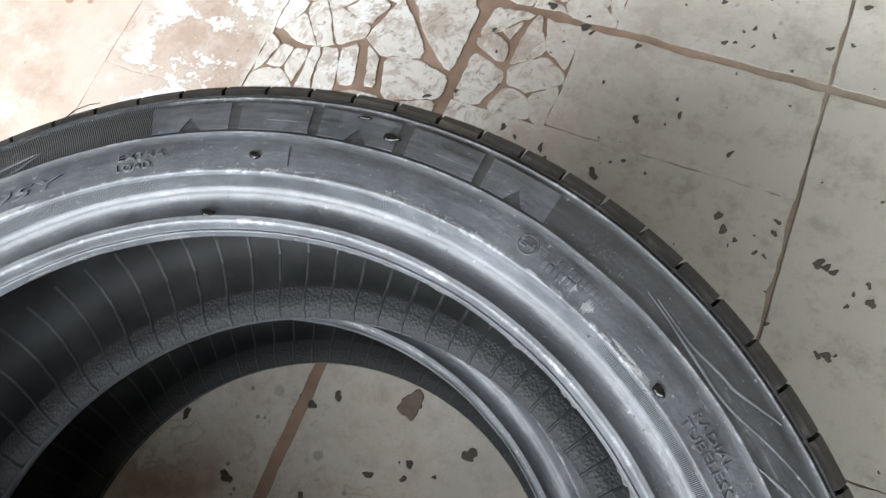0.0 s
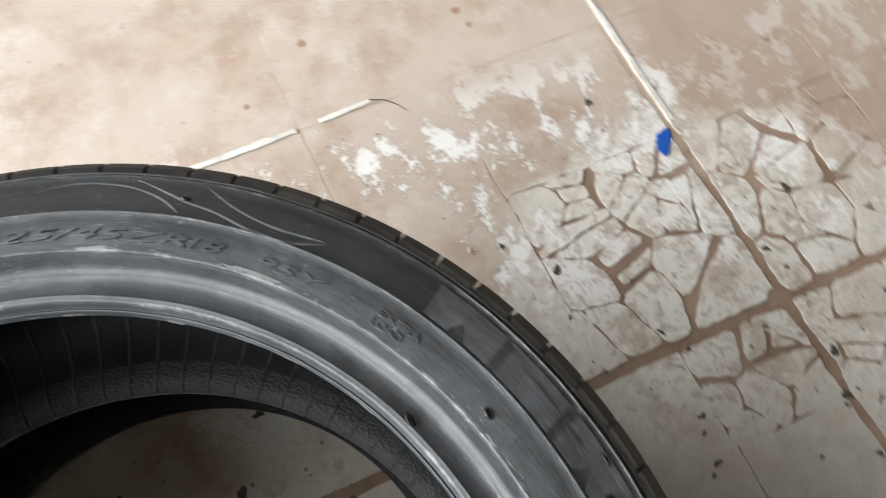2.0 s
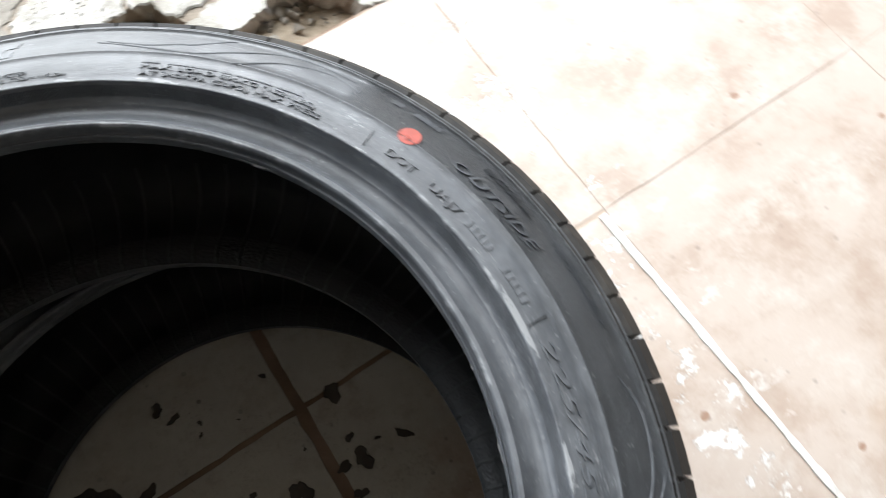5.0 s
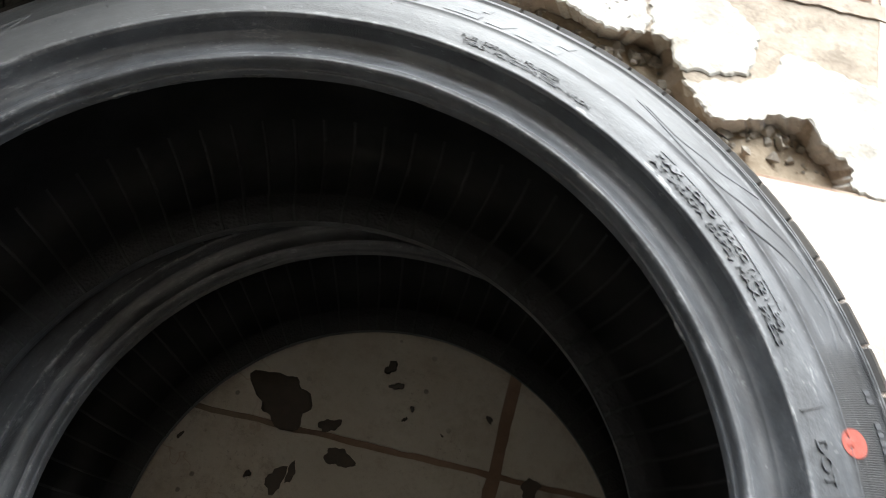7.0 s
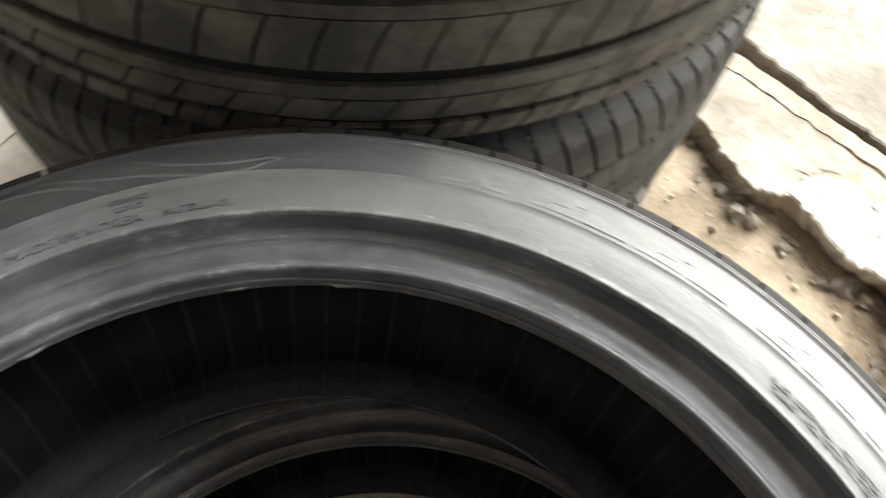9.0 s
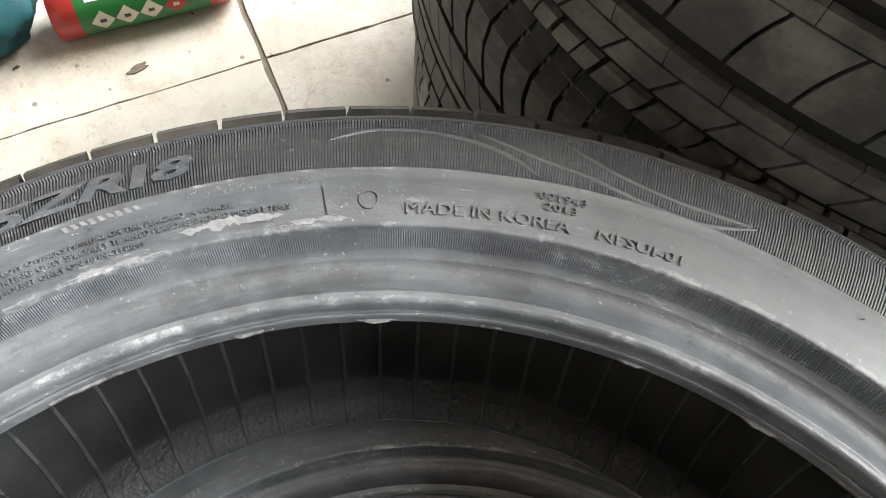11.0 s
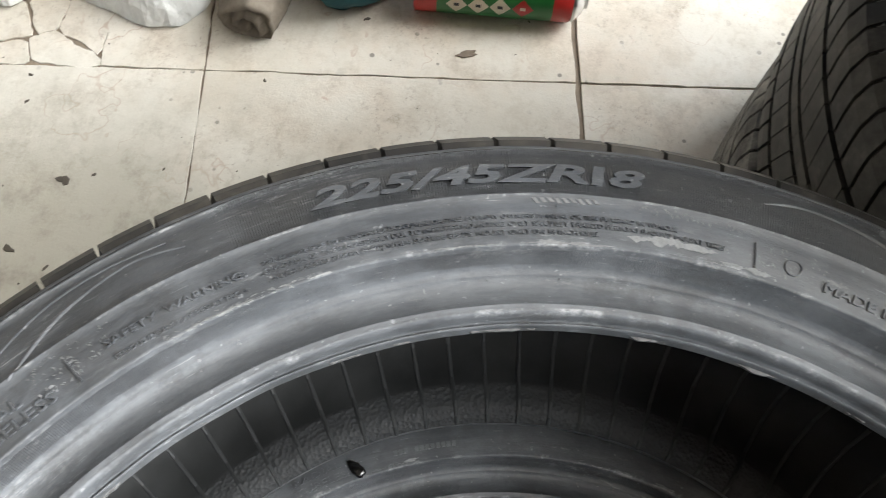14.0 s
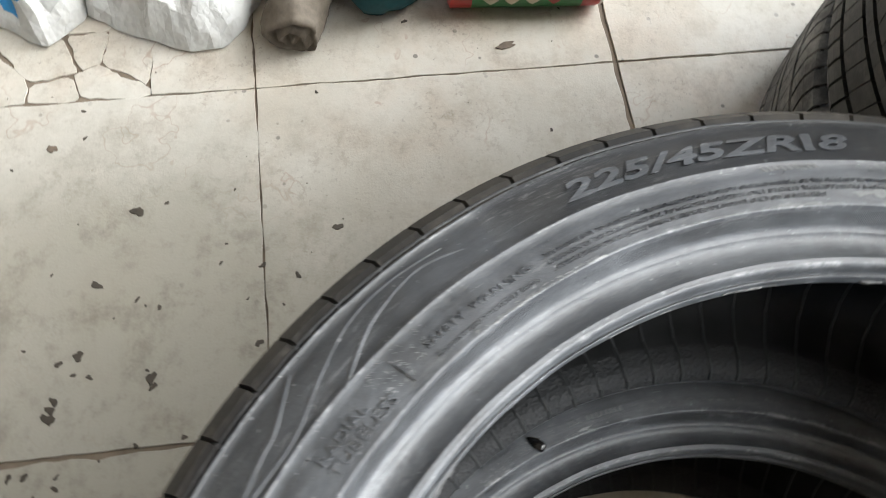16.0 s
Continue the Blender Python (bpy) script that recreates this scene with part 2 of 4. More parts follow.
    mud = n.math("MULTIPLY", bare, n.step(n.noise(p, 17.0, 7.0, 0.7), 0.52, 0.60))
    white = n.mix(n.math("MULTIPLY", mud, 0.6), white, (0.34, 0.25, 0.185))
    # the cement coat lies over the east of the floor, worn through in places
    wob = n.math("MULTIPLY", n.math("SUBTRACT", n.noise(p, 7.0, 5.0, 0.6), 0.5), 0.55)
    wob = n.math("SUBTRACT", wob, n.math("MULTIPLY", bare, 0.24))
    coat = n.step(n.math("ADD", n.math("ADD", x, n.math("MULTIPLY", y, 0.05)), wob), 0.24, 0.32)
    streaks = n.node("ShaderNodeMapping", 0, Vector=p, Scale=(1.0, 1.25, 1.0))
    zone = n.math("MULTIPLY", n.math("SUBTRACT", 1.0, n.step(y, -0.42, -0.28)), n.math("SUBTRACT", 1.0, n.step(x, 0.56, 0.66)))
    worn = n.step(n.math("ADD", n.noise(streaks, 11.0, 9.0, 0.78), n.math("MULTIPLY", zone, 0.05)), 0.56, 0.585)
    south = n.math("SUBTRACT", 1.0, n.step(n.math("ADD", y, n.math("MULTIPLY", grain, 0.02)), -0.665, -0.645))
    fade = n.math("SUBTRACT", 1.0, n.math("MULTIPLY", n.math("MAXIMUM", n.step(x, 0.50, 0.62), n.math("MULTIPLY", south, 0.7)), 0.93))
    coat = n.math("MULTIPLY", coat, n.math("SUBTRACT", 1.0, n.math("MULTIPLY", worn, fade)))
    pink = n.mix(n.noise(p, 9.0, 6.0, 0.65), (0.45, 0.36, 0.295), (0.56, 0.475, 0.41))
    pink = n.mix(n.math("MULTIPLY", n.step(n.noise(p, 4.0, 4.0), 0.55, 0.72), 0.6), pink, (0.44, 0.32, 0.225))
    pink = n.mix(n.math("MULTIPLY", n.step(n.noise(p, 7.5, 8.0, 0.7), 0.44, 0.64), 0.75), pink, (0.35, 0.24, 0.17))
    pink = n.mix(n.math("MULTIPLY", n.step(n.noise(p, 13.0, 9.0, 0.75), 0.50, 0.68), 0.6), pink, (0.62, 0.575, 0.52))
    pink = n.mix(n.math("MULTIPLY", n.math("MULTIPLY", speck, thin), 0.5), pink, (0.14, 0.10, 0.08))
    pink = n.mix(n.math("MULTIPLY", south, 0.55), pink, (0.36, 0.245, 0.17))
    rust = n.math("SUBTRACT", 1.0, n.step(n.math("ADD", n.cells(p, 13.0), n.math("MULTIPLY", grain, 0.14)), 0.125, 0.155))
    pink = n.mix(n.math("MULTIPLY", rust, 0.8), pink, (0.24, 0.10, 0.035))
    bright = n.mix(n.math("MULTIPLY", worn, n.step(x, 0.22, 0.30)), white, (0.82, 0.81, 0.78))
    color = n.mix(coat, bright, pink)
    color = n.mix(0.12, color, tint)
    # mud trodden over the broken corner, darkest along its crumbled edges
    trod = n.math("MULTIPLY", bare, n.step(n.noise(warp, 21.0, 8.0, 0.75), 0.49, 0.60))
    color = n.mix(n.math("MULTIPLY", trod, 0.62), color, n.mix(grain, (0.27, 0.19, 0.135), (0.40, 0.30, 0.225)))
    chips = n.step(n.noise(p, 75.0, 4.0, 0.7), 0.60, 0.65)
    color = n.mix(n.math("MULTIPLY", chips, n.math("MULTIPLY", bare, 0.6)), color, (0.13, 0.10, 0.075))
    nor = n.bump(n.math("ADD", coat, n.math("MULTIPLY", grain, 0.5)), 0.0012, 0.6)
    nor = n.bump(n.noise(p, 350.0, 3.0), 0.0004, 0.5, nor)
    return n.done(color, n.math("ADD", 0.26, n.math("MULTIPLY", grain, 0.34)), nor, spec=0.5)


def dirt_material():
    n = Net("dry_dirt")
    p = n.place()
    f = n.noise(p, 14.0, 8.0, 0.7)
    g = n.noise(p, 160.0, 4.0, 0.7)
    color = n.mix(n.step(f, 0.3, 0.7), (0.21, 0.165, 0.115), (0.40, 0.33, 0.245))
    color = n.mix(n.math("MULTIPLY", n.step(g, 0.5, 0.75), 0.5), color, (0.52, 0.46, 0.37))
    return n.done(color, 0.95, n.bump(n.math("ADD", n.math("MULTIPLY", f, 0.5), g), 0.0022, 0.8), spec=0.2)


def concrete_material(name, a, b):
    n = Net(name)
    p = n.place()
    f = n.noise(p, 9.0, 8.0, 0.7)
    g = n.noise(p, 120.0, 5.0, 0.7)
    pit = n.math("SUBTRACT", 1.0, n.step(n.cells(p, 60.0), 0.10, 0.22))
    color = n.mix(n.step(f, 0.32, 0.68), a, b)
    crust = n.step(n.noise(p, 26.0, 9.0, 0.78), 0.50, 0.60)
    color = n.mix(n.math("MULTIPLY", crust, 0.45), color, tuple(c * 0.62 for c in a))
    color = n.mix(n.math("MULTIPLY", pit, n.math("MULTIPLY", n.step(f, 0.45, 0.6), 0.5)), color, (0.25, 0.21, 0.16))
    return n.done(color, 0.85, n.bump(n.math("ADD", f, n.math("MULTIPLY", g, 0.5)), 0.004, 0.8), spec=0.3)


def grout_material():
    """Brown mortar, under the pale cement coat in the east of the floor."""
    n = Net("brown_grout")
    p = n.place()
    x, y, z = n.xyz(p)
    f = n.noise(p, 9.0, 8.0, 0.7)
    wob = n.math("MULTIPLY", n.math("SUBTRACT", n.noise(p, 12.0, 5.0, 0.6), 0.5), 0.4)
    coat = n.step(n.math("ADD", n.math("ADD", x, n.math("MULTIPLY", y, 0.05)), wob), 0.34, 0.46)
    brown = n.mix(n.step(f, 0.32, 0.68), (0.22, 0.15, 0.105), (0.36, 0.255, 0.19))
    black = n.mix(n.step(f, 0.32, 0.68), (0.14, 0.112, 0.086), (0.27, 0.22, 0.168))
    color = n.mix(n.step(x, -0.22, 0.06), black, brown)
    color = n.mix(n.math("MULTIPLY", coat, 0.85), color, n.mix(f, (0.38, 0.29, 0.22), (0.55, 0.47, 0.39)))
    return n.done(color, 0.9, n.bump(f, 0.003, 0.8), spec=0.3)


MARK = sidewall_material("mark_rubber", 0.0, 1.2, 0.06)
MOULDED = sidewall_material("moulded_rubber", 0.0, 0.75, 0.12)
# copy without the painted daylight, for the shaded sidewalls of other tyres
SHADED_SIDE = sidewall_material("shaded_sidewall_rubber", 1.0, 0.95, 0.05, 0.0)
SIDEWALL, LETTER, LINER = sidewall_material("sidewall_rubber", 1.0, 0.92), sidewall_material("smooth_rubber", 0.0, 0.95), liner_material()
TREAD = tread_material("tread_rubber", (0.014, 0.013, 0.012), (0.052, 0.046, 0.038))
OLD_TREAD = tread_material("worn_tread_rubber", (0.042, 0.041, 0.037), (0.150, 0.141, 0.122))
BLACK_TREAD = tread_material("black_tread_rubber", (0.020, 0.020, 0.019), (0.072, 0.069, 0.062))
DUSTY_TREAD = tread_material("dusty_tread_rubber", (0.05, 0.048, 0.045), (0.26, 0.25, 0.23))
LINE = plain("dusty_ridge_rubber", (0.032, 0.034, 0.035), 0.6, vary=0.2, scale=200.0)
GREASE = plain("black_grease", (0.004, 0.004, 0.004), 0.12, 0.6)
RED_PAINT = plain("red_paint", (0.54, 0.12, 0.085), 0.6, vary=0.25, scale=250.0)
BLUE_PAINT = plain("blue_paint", (0.012, 0.11, 0.52), 0.5)
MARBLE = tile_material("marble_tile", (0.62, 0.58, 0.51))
GROUT = grout_material()
WHITE_MORTAR = concrete_material("white_mortar", (0.66, 0.63, 0.58), (0.80, 0.78, 0.74))
DIRT = dirt_material()
CONCRETE = concrete_material("old_concrete", (0.21, 0.185, 0.15), (0.38, 0.35, 0.30))
PALE = concrete_material("pale_screed", (0.33, 0.30, 0.25), (0.62, 0.60, 0.55))
WALL = concrete_material("bounce_plaster", (0.42, 0.415, 0.40), (0.54, 0.53, 0.51))


# ---- builders ----
def mesh_of(name, bm, material, smooth=False):
    me = bpy.data.meshes.new(name)
    bmesh.ops.recalc_face_normals(bm, faces=bm.faces)
    bm.to_mesh(me)
    bm.free()
    me.materials.append(material)
    if smooth:
        me.polygons.foreach_set("use_smooth", [True] * len(me.polygons))
    return me


def part(name, bm, material, parent, label="", smooth=False):
    ob = new(name, mesh_of(name, bm, material, smooth))
    ob.parent = parent
    if label:
        tagged(ob, label)
    return ob


def thing(name, at, label, category, group="", kind=""):
    ob = new(name)
    ob.location = at
    ob.empty_display_size = 0.05
    return tagged(ob, label, category, group, kind)


def solid(name, bm, material, label, category, kind="", smooth=False, at=(0, 0, 0), group=""):
    ob = new(name, mesh_of(name, bm, material, smooth))
    ob.location = at
    return tagged(ob, label, category, group, kind)


def revolve(bm, prof, segments, wobble=0.0, closed=False):
    """Turns a profile of (radius, height) round the z axis."""
    rings = []
    for k in range(segments):
        a = 2 * math.pi * k / segments
        ca, sa = math.cos(a), math.sin(a)
        ring = []
        for r, z in prof:
            d = wobble * noise.noise((ca * 9 + r * 40, sa * 9, z * 40)) if wobble else 0.0
            ring.append(bm.verts.new(((r + d) * ca, (r + d) * sa, z + d)))
        rings.append(ring)
    m = len(prof)
    for k in range(segments):
        a, b = rings[k], rings[(k + 1) % segments]
        for i in range(m if closed else m - 1):
            bm.faces.new((a[i], b[i], b[(i + 1) % m], a[(i + 1) % m]))


HALF = 0.11375
# outer profile of the upper half, from the bead toe to the tread's edge: radius, depth below the widest plane
TOP = [(0.2343, -0.0240), (0.2344, -0.0192), (0.2347, -0.0172), (0.2352, -0.0170), (0.2355, -0.0188), (0.2359, -0.0190),
       (0.2362, -0.0150), (0.2366, -0.0112), (0.2374, -0.0096), (0.2385, -0.0090), (0.2402, -0.0096), (0.2406, -0.0091), (0.2411, -0.0100),
       (0.2432, -0.0119), (0.2462, -0.0142), (0.2492, -0.0153), (0.2520, -0.0152), (0.2543, -0.0139), (0.2547, -0.0131),
       (0.2552, -0.0132), (0.2574, -0.0101), (0.2592, -0.0058), (0.2602, -0.0026), (0.2608, -0.0020),
       (0.2612, -0.0002), (0.2618, 0.0006), (0.2627, 0.0004), (0.2660, 0.0004), (0.2720, 0.0006), (0.2800, -0.0006),
       (0.2848, -0.0024), (0.2853, -0.0018), (0.2860, -0.0019), (0.2866, -0.0031), (0.2920, -0.0048), (0.3000, -0.0080),
       (0.3070, -0.0117), (0.3119, -0.0149), (0.3125, -0.0137), (0.3133, -0.0137), (0.3139, -0.0172),
       (0.3151, -0.0186), (0.3156, -0.0168), (0.3167, -0.0168), (0.3174, -0.0198), (0.3214, -0.0206), (0.3242, -0.0245), (0.3268, -0.0340), (0.3276, -0.0560)]
INNER = [(0.2343, -0.0240), (0.2385, -0.0290), (0.2480, -0.0300), (0.2640, -0.0250), (0.2850, -0.0260), (0.3010, -0.0360),
         (0.3110, -0.0520), (0.3160, -0.0750), (0.3175, -0.1000), (0.3178, -0.11375)]


def side_height(r):
    return float(np.interp(r, [q[0] for q in TOP], [q[1] for q in TOP]))


def crown(z):
    """Radius of the tread's surface at a height from the tyre's middle plane."""
    e = abs(z) / HALF
    return 0.3315 - 0.0022 * e ** 2 - 0.0060 * max(0.0, (e - 0.52) / 0.32) ** 3.2 - 0.0032 * max(0.0, (e - 0.76) / 0.09) ** 2


def block(bm, a0, a1, z0, z1, slant, depth, na=3, nz=4, radius=crown, bow=0.0):
    """One rubber block of the tread between two angles and two heights, its ends slanted."""
    grid = []
    for i in range(na + 1):
        row = []
        for j in range(nz + 1):
            f = j / nz
            z = z0 + (z1 - z0) * f
            a = a0 + (a1 - a0) * i / na + slant * (f - 0.5) + bow * (f - 0.5) ** 2
            r = radius(z)
            row.append((bm.verts.new((r * math.cos(a), r * math.sin(a), z)),
                        bm.verts.new(((r - depth) * math.cos(a), (r - depth) * math.sin(a), z))))
        grid.append(row)
    for i in range(na):
        for j in range(nz):
            bm.faces.new((grid[i][j][0], grid[i + 1][j][0], grid[i + 1][j + 1][0], grid[i][j + 1][0]))
    for j in range(nz):
        for i in (0, na):
            bm.faces.new((grid[i][j][0], grid[i][j + 1][0], grid[i][j + 1][1], grid[i][j][1]))
    for i in range(na):
        for j in (0, nz):
            bm.faces.new((grid[i][j][0], grid[i + 1][j][0], grid[i + 1][j][1], grid[i][j][1]))


def tread_blocks(pitches, ribs, gap, seed, depth=0.0075):
    """ribs: z0, z1 as shares of the half width, slant, share of the pitch that is rubber, splits, bow."""
    bm, rng = bmesh.new(), random.Random(seed)
    for z0, z1, slant, fill, split, bow, *at in ribs:
        off = at[0] if at else rng.random()
        for k in range(pitches):
            step = 2 * math.pi / pitches
            for s in range(split):
                a0 = step * (k + off + s / split)
                width = step / split * (fill if s == split - 1 else 1 - (1 - fill) * 0.45)
                block(bm, a0, a0 + width, z0 * HALF, z1 * HALF, slant * step, depth, bow=bow * step)
    return bm


def mirrored(prof):
    """The lower half of a profile about the middle plane, in running order after the upper half."""
    up = [(r, HALF + d) for r, d in prof]
    return up + [(r, -z) for r, z in reversed(up)]


def build_tyre(name, at, turn, label, ribs, pitches, tread_mat, group, segments=300, seed=3, rib_lines=True, worn=True, side=SHADED_SIDE):
    tyre = thing(name, at, label, "tyre", group)
    tyre.rotation_euler = (0, 0, turn)
    bm = bmesh.new()
    revolve(bm, mirrored(TOP[:-4] + [(0.3190, -0.0216), (0.3206, -0.0246), (0.3226, -0.0300), (0.3243, -0.0390), (0.3250, -0.0560)] if worn else TOP), segments, 0.00025)
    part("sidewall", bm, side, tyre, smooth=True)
    bm = bmesh.new()
    revolve(bm, [(r, HALF + d) for r, d in INNER] + [(r, -HALF - d) for r, d in reversed(INNER[:-1])], segments // 2, 0.0004)
    part("inner_liner", bm, LINER, tyre, "black rubber inner lining with moulded lines", smooth=True)
    part("tread", tread_blocks(pitches, ribs, 0, seed), tread_mat, tyre, "grooved rubber tread blocks")
    if rib_lines:
        low = [(r, -HALF - d) for r, d in reversed(INNER[:-1])]
        for k in range(80):
            a, w = 2 * math.pi * (k + 0.2) / 80, 0.0013
            bm, prev = bmesh.new(), None
            for r, z in low[2:]:
                h = 0.0006
                c, s = math.cos(a), math.sin(a)
                row = [bm.verts.new(((r - e) * c - q * w * s, (r - e) * s + q * w * c, z + (e if r < 0.30 else 0)))
                       for q, e in ((-1, 0), (-0.5, h), (0.5, h), (1, 0))]
                if prev:
                    for i in range(3):
                        bm.faces.new((prev[i], prev[i + 1], row[i + 1], row[i]))
                prev = row
            part("moulded_line", bm, LINE, tyre)
    return tyre


# ---- raised marks on the upper sidewall ----
def on_wall(theta, r, lift):
    a = radians(theta)
    return (r * math.cos(a), r * math.sin(a), HALF + side_height(r) + lift)


def lettering(text, tyre, r0, height, th0, th1, lift=0.0007, shear=0.0, bold=0.0, name="lettering", label="", mat=None):
    """Raised words bent round the sidewall from angle th0 to th1; the letters' tops point outwards."""
    cu = bpy.data.curves.new("words", "FONT")
    cu.body, cu.extrude, cu.shear, cu.offset, cu.resolution_u = text, 0.5, shear, bold, 2
    tmp = new("words", cu)
    me = bpy.data.meshes.new_from_object(tmp.evaluated_get(bpy.context.evaluated_depsgraph_get()))
    bpy.data.objects.remove(tmp)
    bpy.data.curves.remove(cu)
    co = np.array([v.co for v in me.vertices])
    x0, x1, cap = co[:, 0].min(), co[:, 0].max(), 0.73
    for v, (x, y, z) in zip(me.vertices, co):
        r = r0 + y / cap * height
        v.co = on_wall(th0 + (th1 - th0) * (x - x0) / (x1 - x0), r, lift if z > 0 else -0.0006)
    me.materials.append(mat or LETTER)
    ob = new(name, me)
    ob.parent = tyre
    if label:
        tagged(ob, label)
    return ob


def plate(bm, th0, th1, r0, r1, lift, lean=0.0, cols=6):
    """A raised patch of rubber between two angles and two radii."""
    rows = []
    for i in range(cols + 1):
        f = i / cols
        rows.append([bm.verts.new(on_wall(th0 + (th1 - th0) * f + lean * g, r0 + (r1 - r0) * g, lift if up else -0.0008))
                     for up in (0, 1) for g in ((0, 0.5, 1) if up else (0, 1))])
    for a, b in zip(rows, rows[1:]):
        for i, j in ((2, 3), (3, 4)):
            bm.faces.new((a[i], a[j], b[j], b[i]))
        bm.faces.new((a[0], a[2], b[2], b[0]))
        bm.faces.new((a[1], a[4], b[4], b[1]))
    for row in (rows[0], rows[-1]):
        bm.faces.new((row[0], row[2], row[3], row[4], row[1]))


def bars(tyre, th0, th1, r0, height, count, seed, lift=0.0006, name="small_print"):
    """Unreadable print as short raised bars."""
    rng, bm, f = random.Random(seed), bmesh.new(), 0.0
    step = (th1 - th0) / count
    for k in range(count):
        if rng.random() < 0.13:
            continue
        plate(bm, th0 + step * k, th0 + step * (k + 0.66), r0, r0 + height, lift, 0.0, 1)
    return tagged(part(name, bm, LETTER, tyre), kind="stuff")


def ridge(bm, pts, width=0.0009, lift=0.0007, steps=28):
    """A moulded ridge along a smooth curve through a few (angle, radius) places."""
    p = [pts[0]] + list(pts) + [pts[-1]]
    path = []
    for i in range(1, len(p) - 2):
        for s in range(steps // (len(pts) - 1)):
            t = s / (steps // (len(pts) - 1))
            q = [0.5 * (2 * p[i][k] + (p[i + 1][k] - p[i - 1][k]) * t + (2 * p[i - 1][k] - 5 * p[i][k] + 4 * p[i + 1][k] - p[i + 2][k]) * t * t
                        + (3 * p[i][k] - p[i - 1][k] - 3 * p[i + 1][k] + p[i + 2][k]) * t ** 3) for k in (0, 1)]
            path.append(q)
    path.append(pts[-1])
    prev = None
    for i, (a, r) in enumerate(path):
        b = path[min(i + 1, len(path) - 1)]
        c = path[max(i - 1, 0)]
        da, dr = radians(b[0] - c[0]) * r, b[1] - c[1]
        ln = math.hypot(da, dr) or 1e-6
        na, nr = -dr / ln, da / ln
        taper = 0.35 + 0.65 * min(1.0, 6 * i / len(path), 6 * (len(path) - 1 - i) / len(path))
        row = []
        for q, h in ((-1, -0.0003), (-0.45, lift), (0.45, lift), (1, -0.0003)):
            w = q * width * taper
            row.append(bm.verts.new(on_wall(a + math.degrees(na * w / r), r + nr * w, h)))
        if prev:
            for k in range(3):
                bm.faces.new((prev[k], prev[k + 1], row[k + 1], row[k]))
        prev = row


def blob(bm, cx, cy, cz, rx, ry, h, seed, turn=0.0, n=26, rough=0.25):
    """A thin uneven drop or stain that lies on a flat place."""
    rng = random.Random(seed)
    ph = [rng.uniform(0, 6.28) for _ in range(4)]
    rings = []
    for f, z in ((1.0, 0.0), (0.92, h * 0.8), (0.5, h)):
        ring = []
        for k in range(n):
            a = 2 * math.pi * k / n
            d = f * (1 + rough * (0.5 * math.sin(2 * a + ph[0]) + 0.3 * math.sin(3 * a + ph[1]) + 0.25 * math.sin(5 * a + ph[2]) + 0.15 * math.sin(9 * a + ph[3])))
            x, y = rx * d * math.cos(a), ry * d * math.sin(a)
            c, s = math.cos(turn), math.sin(turn)
            ring.append(bm.verts.new((cx + x * c - y * s, cy + x * s + y * c, cz + z)))
        rings.append(ring)
    for a, b in zip(rings, rings[1:]):
        for k in range(n):
            bm.faces.new((a[k], a[(k + 1) % n], b[(k + 1) % n], b[k]))
    bm.faces.new(rings[-1])


# ---- large structure ----
TURN = radians(7.4)
U, V = Vector((math.cos(TURN), math.sin(TURN))), Vector((-math.sin(TURN), math.cos(TURN)))
COLS = [-1.88, -1.48, -1.075, -0.664, -0.279, 0.135, 0.548, 0.957, 1.365, 1.775]
ROWS_V = [-1.93, -1.52, -1.11, -0.697, -0.289, 0.121, 0.533]


def uv(u, v):
    u, v = u + (0.022 * v if u > 0 else 0.0), v + 0.012 * u
    return Vector((u * U.x + v * V.x, u * U.y + v * V.y))


def box(bm, x0, x1, y0, y1, z0, z1):
    v = [bm.verts.new((x, y, z)) for z in (z0, z1) for x, y in ((x0, y0), (x1, y0), (x1, y1), (x0, y1))]
    for f in ((0, 3, 2, 1), (4, 5, 6, 7), (0, 1, 5, 4), (1, 2, 6, 5), (2, 3, 7, 6), (3, 0, 4, 7)):
        bm.faces.new([v[i] for i in f])


def slab(bm, poly, z0, z1, bevel=0.0015, undercut=0.0):
    """An upright prism over a polygon, its upper edge eased."""
    c = sum((Vector(p) for p in poly), Vector((0, 0))) / len(poly)
    low, mid, top = [], [], []
    for p in poly:
        d = Vector(p) - c
        inn = Vector(p) - d.normalized() * bevel
        foot = Vector(p) - d.normalized() * undercut
        low.append(bm.verts.new((foot.x, foot.y, z0)))
        mid.append(bm.verts.new((p[0], p[1], z1 - bevel * 0.7)))
        top.append(bm.verts.new((inn.x, inn.y, z1)))
    n = len(poly)
    for a, b in ((low, mid), (mid, top)):
        for k in range(n):
            bm.faces.new((a[k], a[(k + 1) % n], b[(k + 1) % n], b[k]))
    bm.faces.new(top)


def jagged(poly, amp, seed, step=0.012):
    """The polygon with broken, uneven edges."""
    rng, out = random.Random(seed), []
    for a, b in zip(poly, poly[1:] + poly[:1]):
        a, b = Vector(a), Vector(b)
        n = max(1, int((b - a).length / step))
        side = Vector((-(b - a).y, (b - a).x)).normalized()
        for k in range(n):
            q = a.lerp(b, k / n)
            d = noise.noise((q.x * 28, q.y * 28, seed)) * amp + 0.5 * noise.noise((q.x * 90, q.y * 90, seed)) * amp + rng.uniform(-0.25, 0.25) * amp
            out.append(tuple(q + side * d))
    return out


def ground_axis(lo, hi, dense, far):
    a = list(np.arange(lo, hi, dense))
    return [-far, -far / 4, -8, -3, -1.8, lo - 0.3] + a + [hi + 0.3, 2.6, 5, 12, far / 4, far]


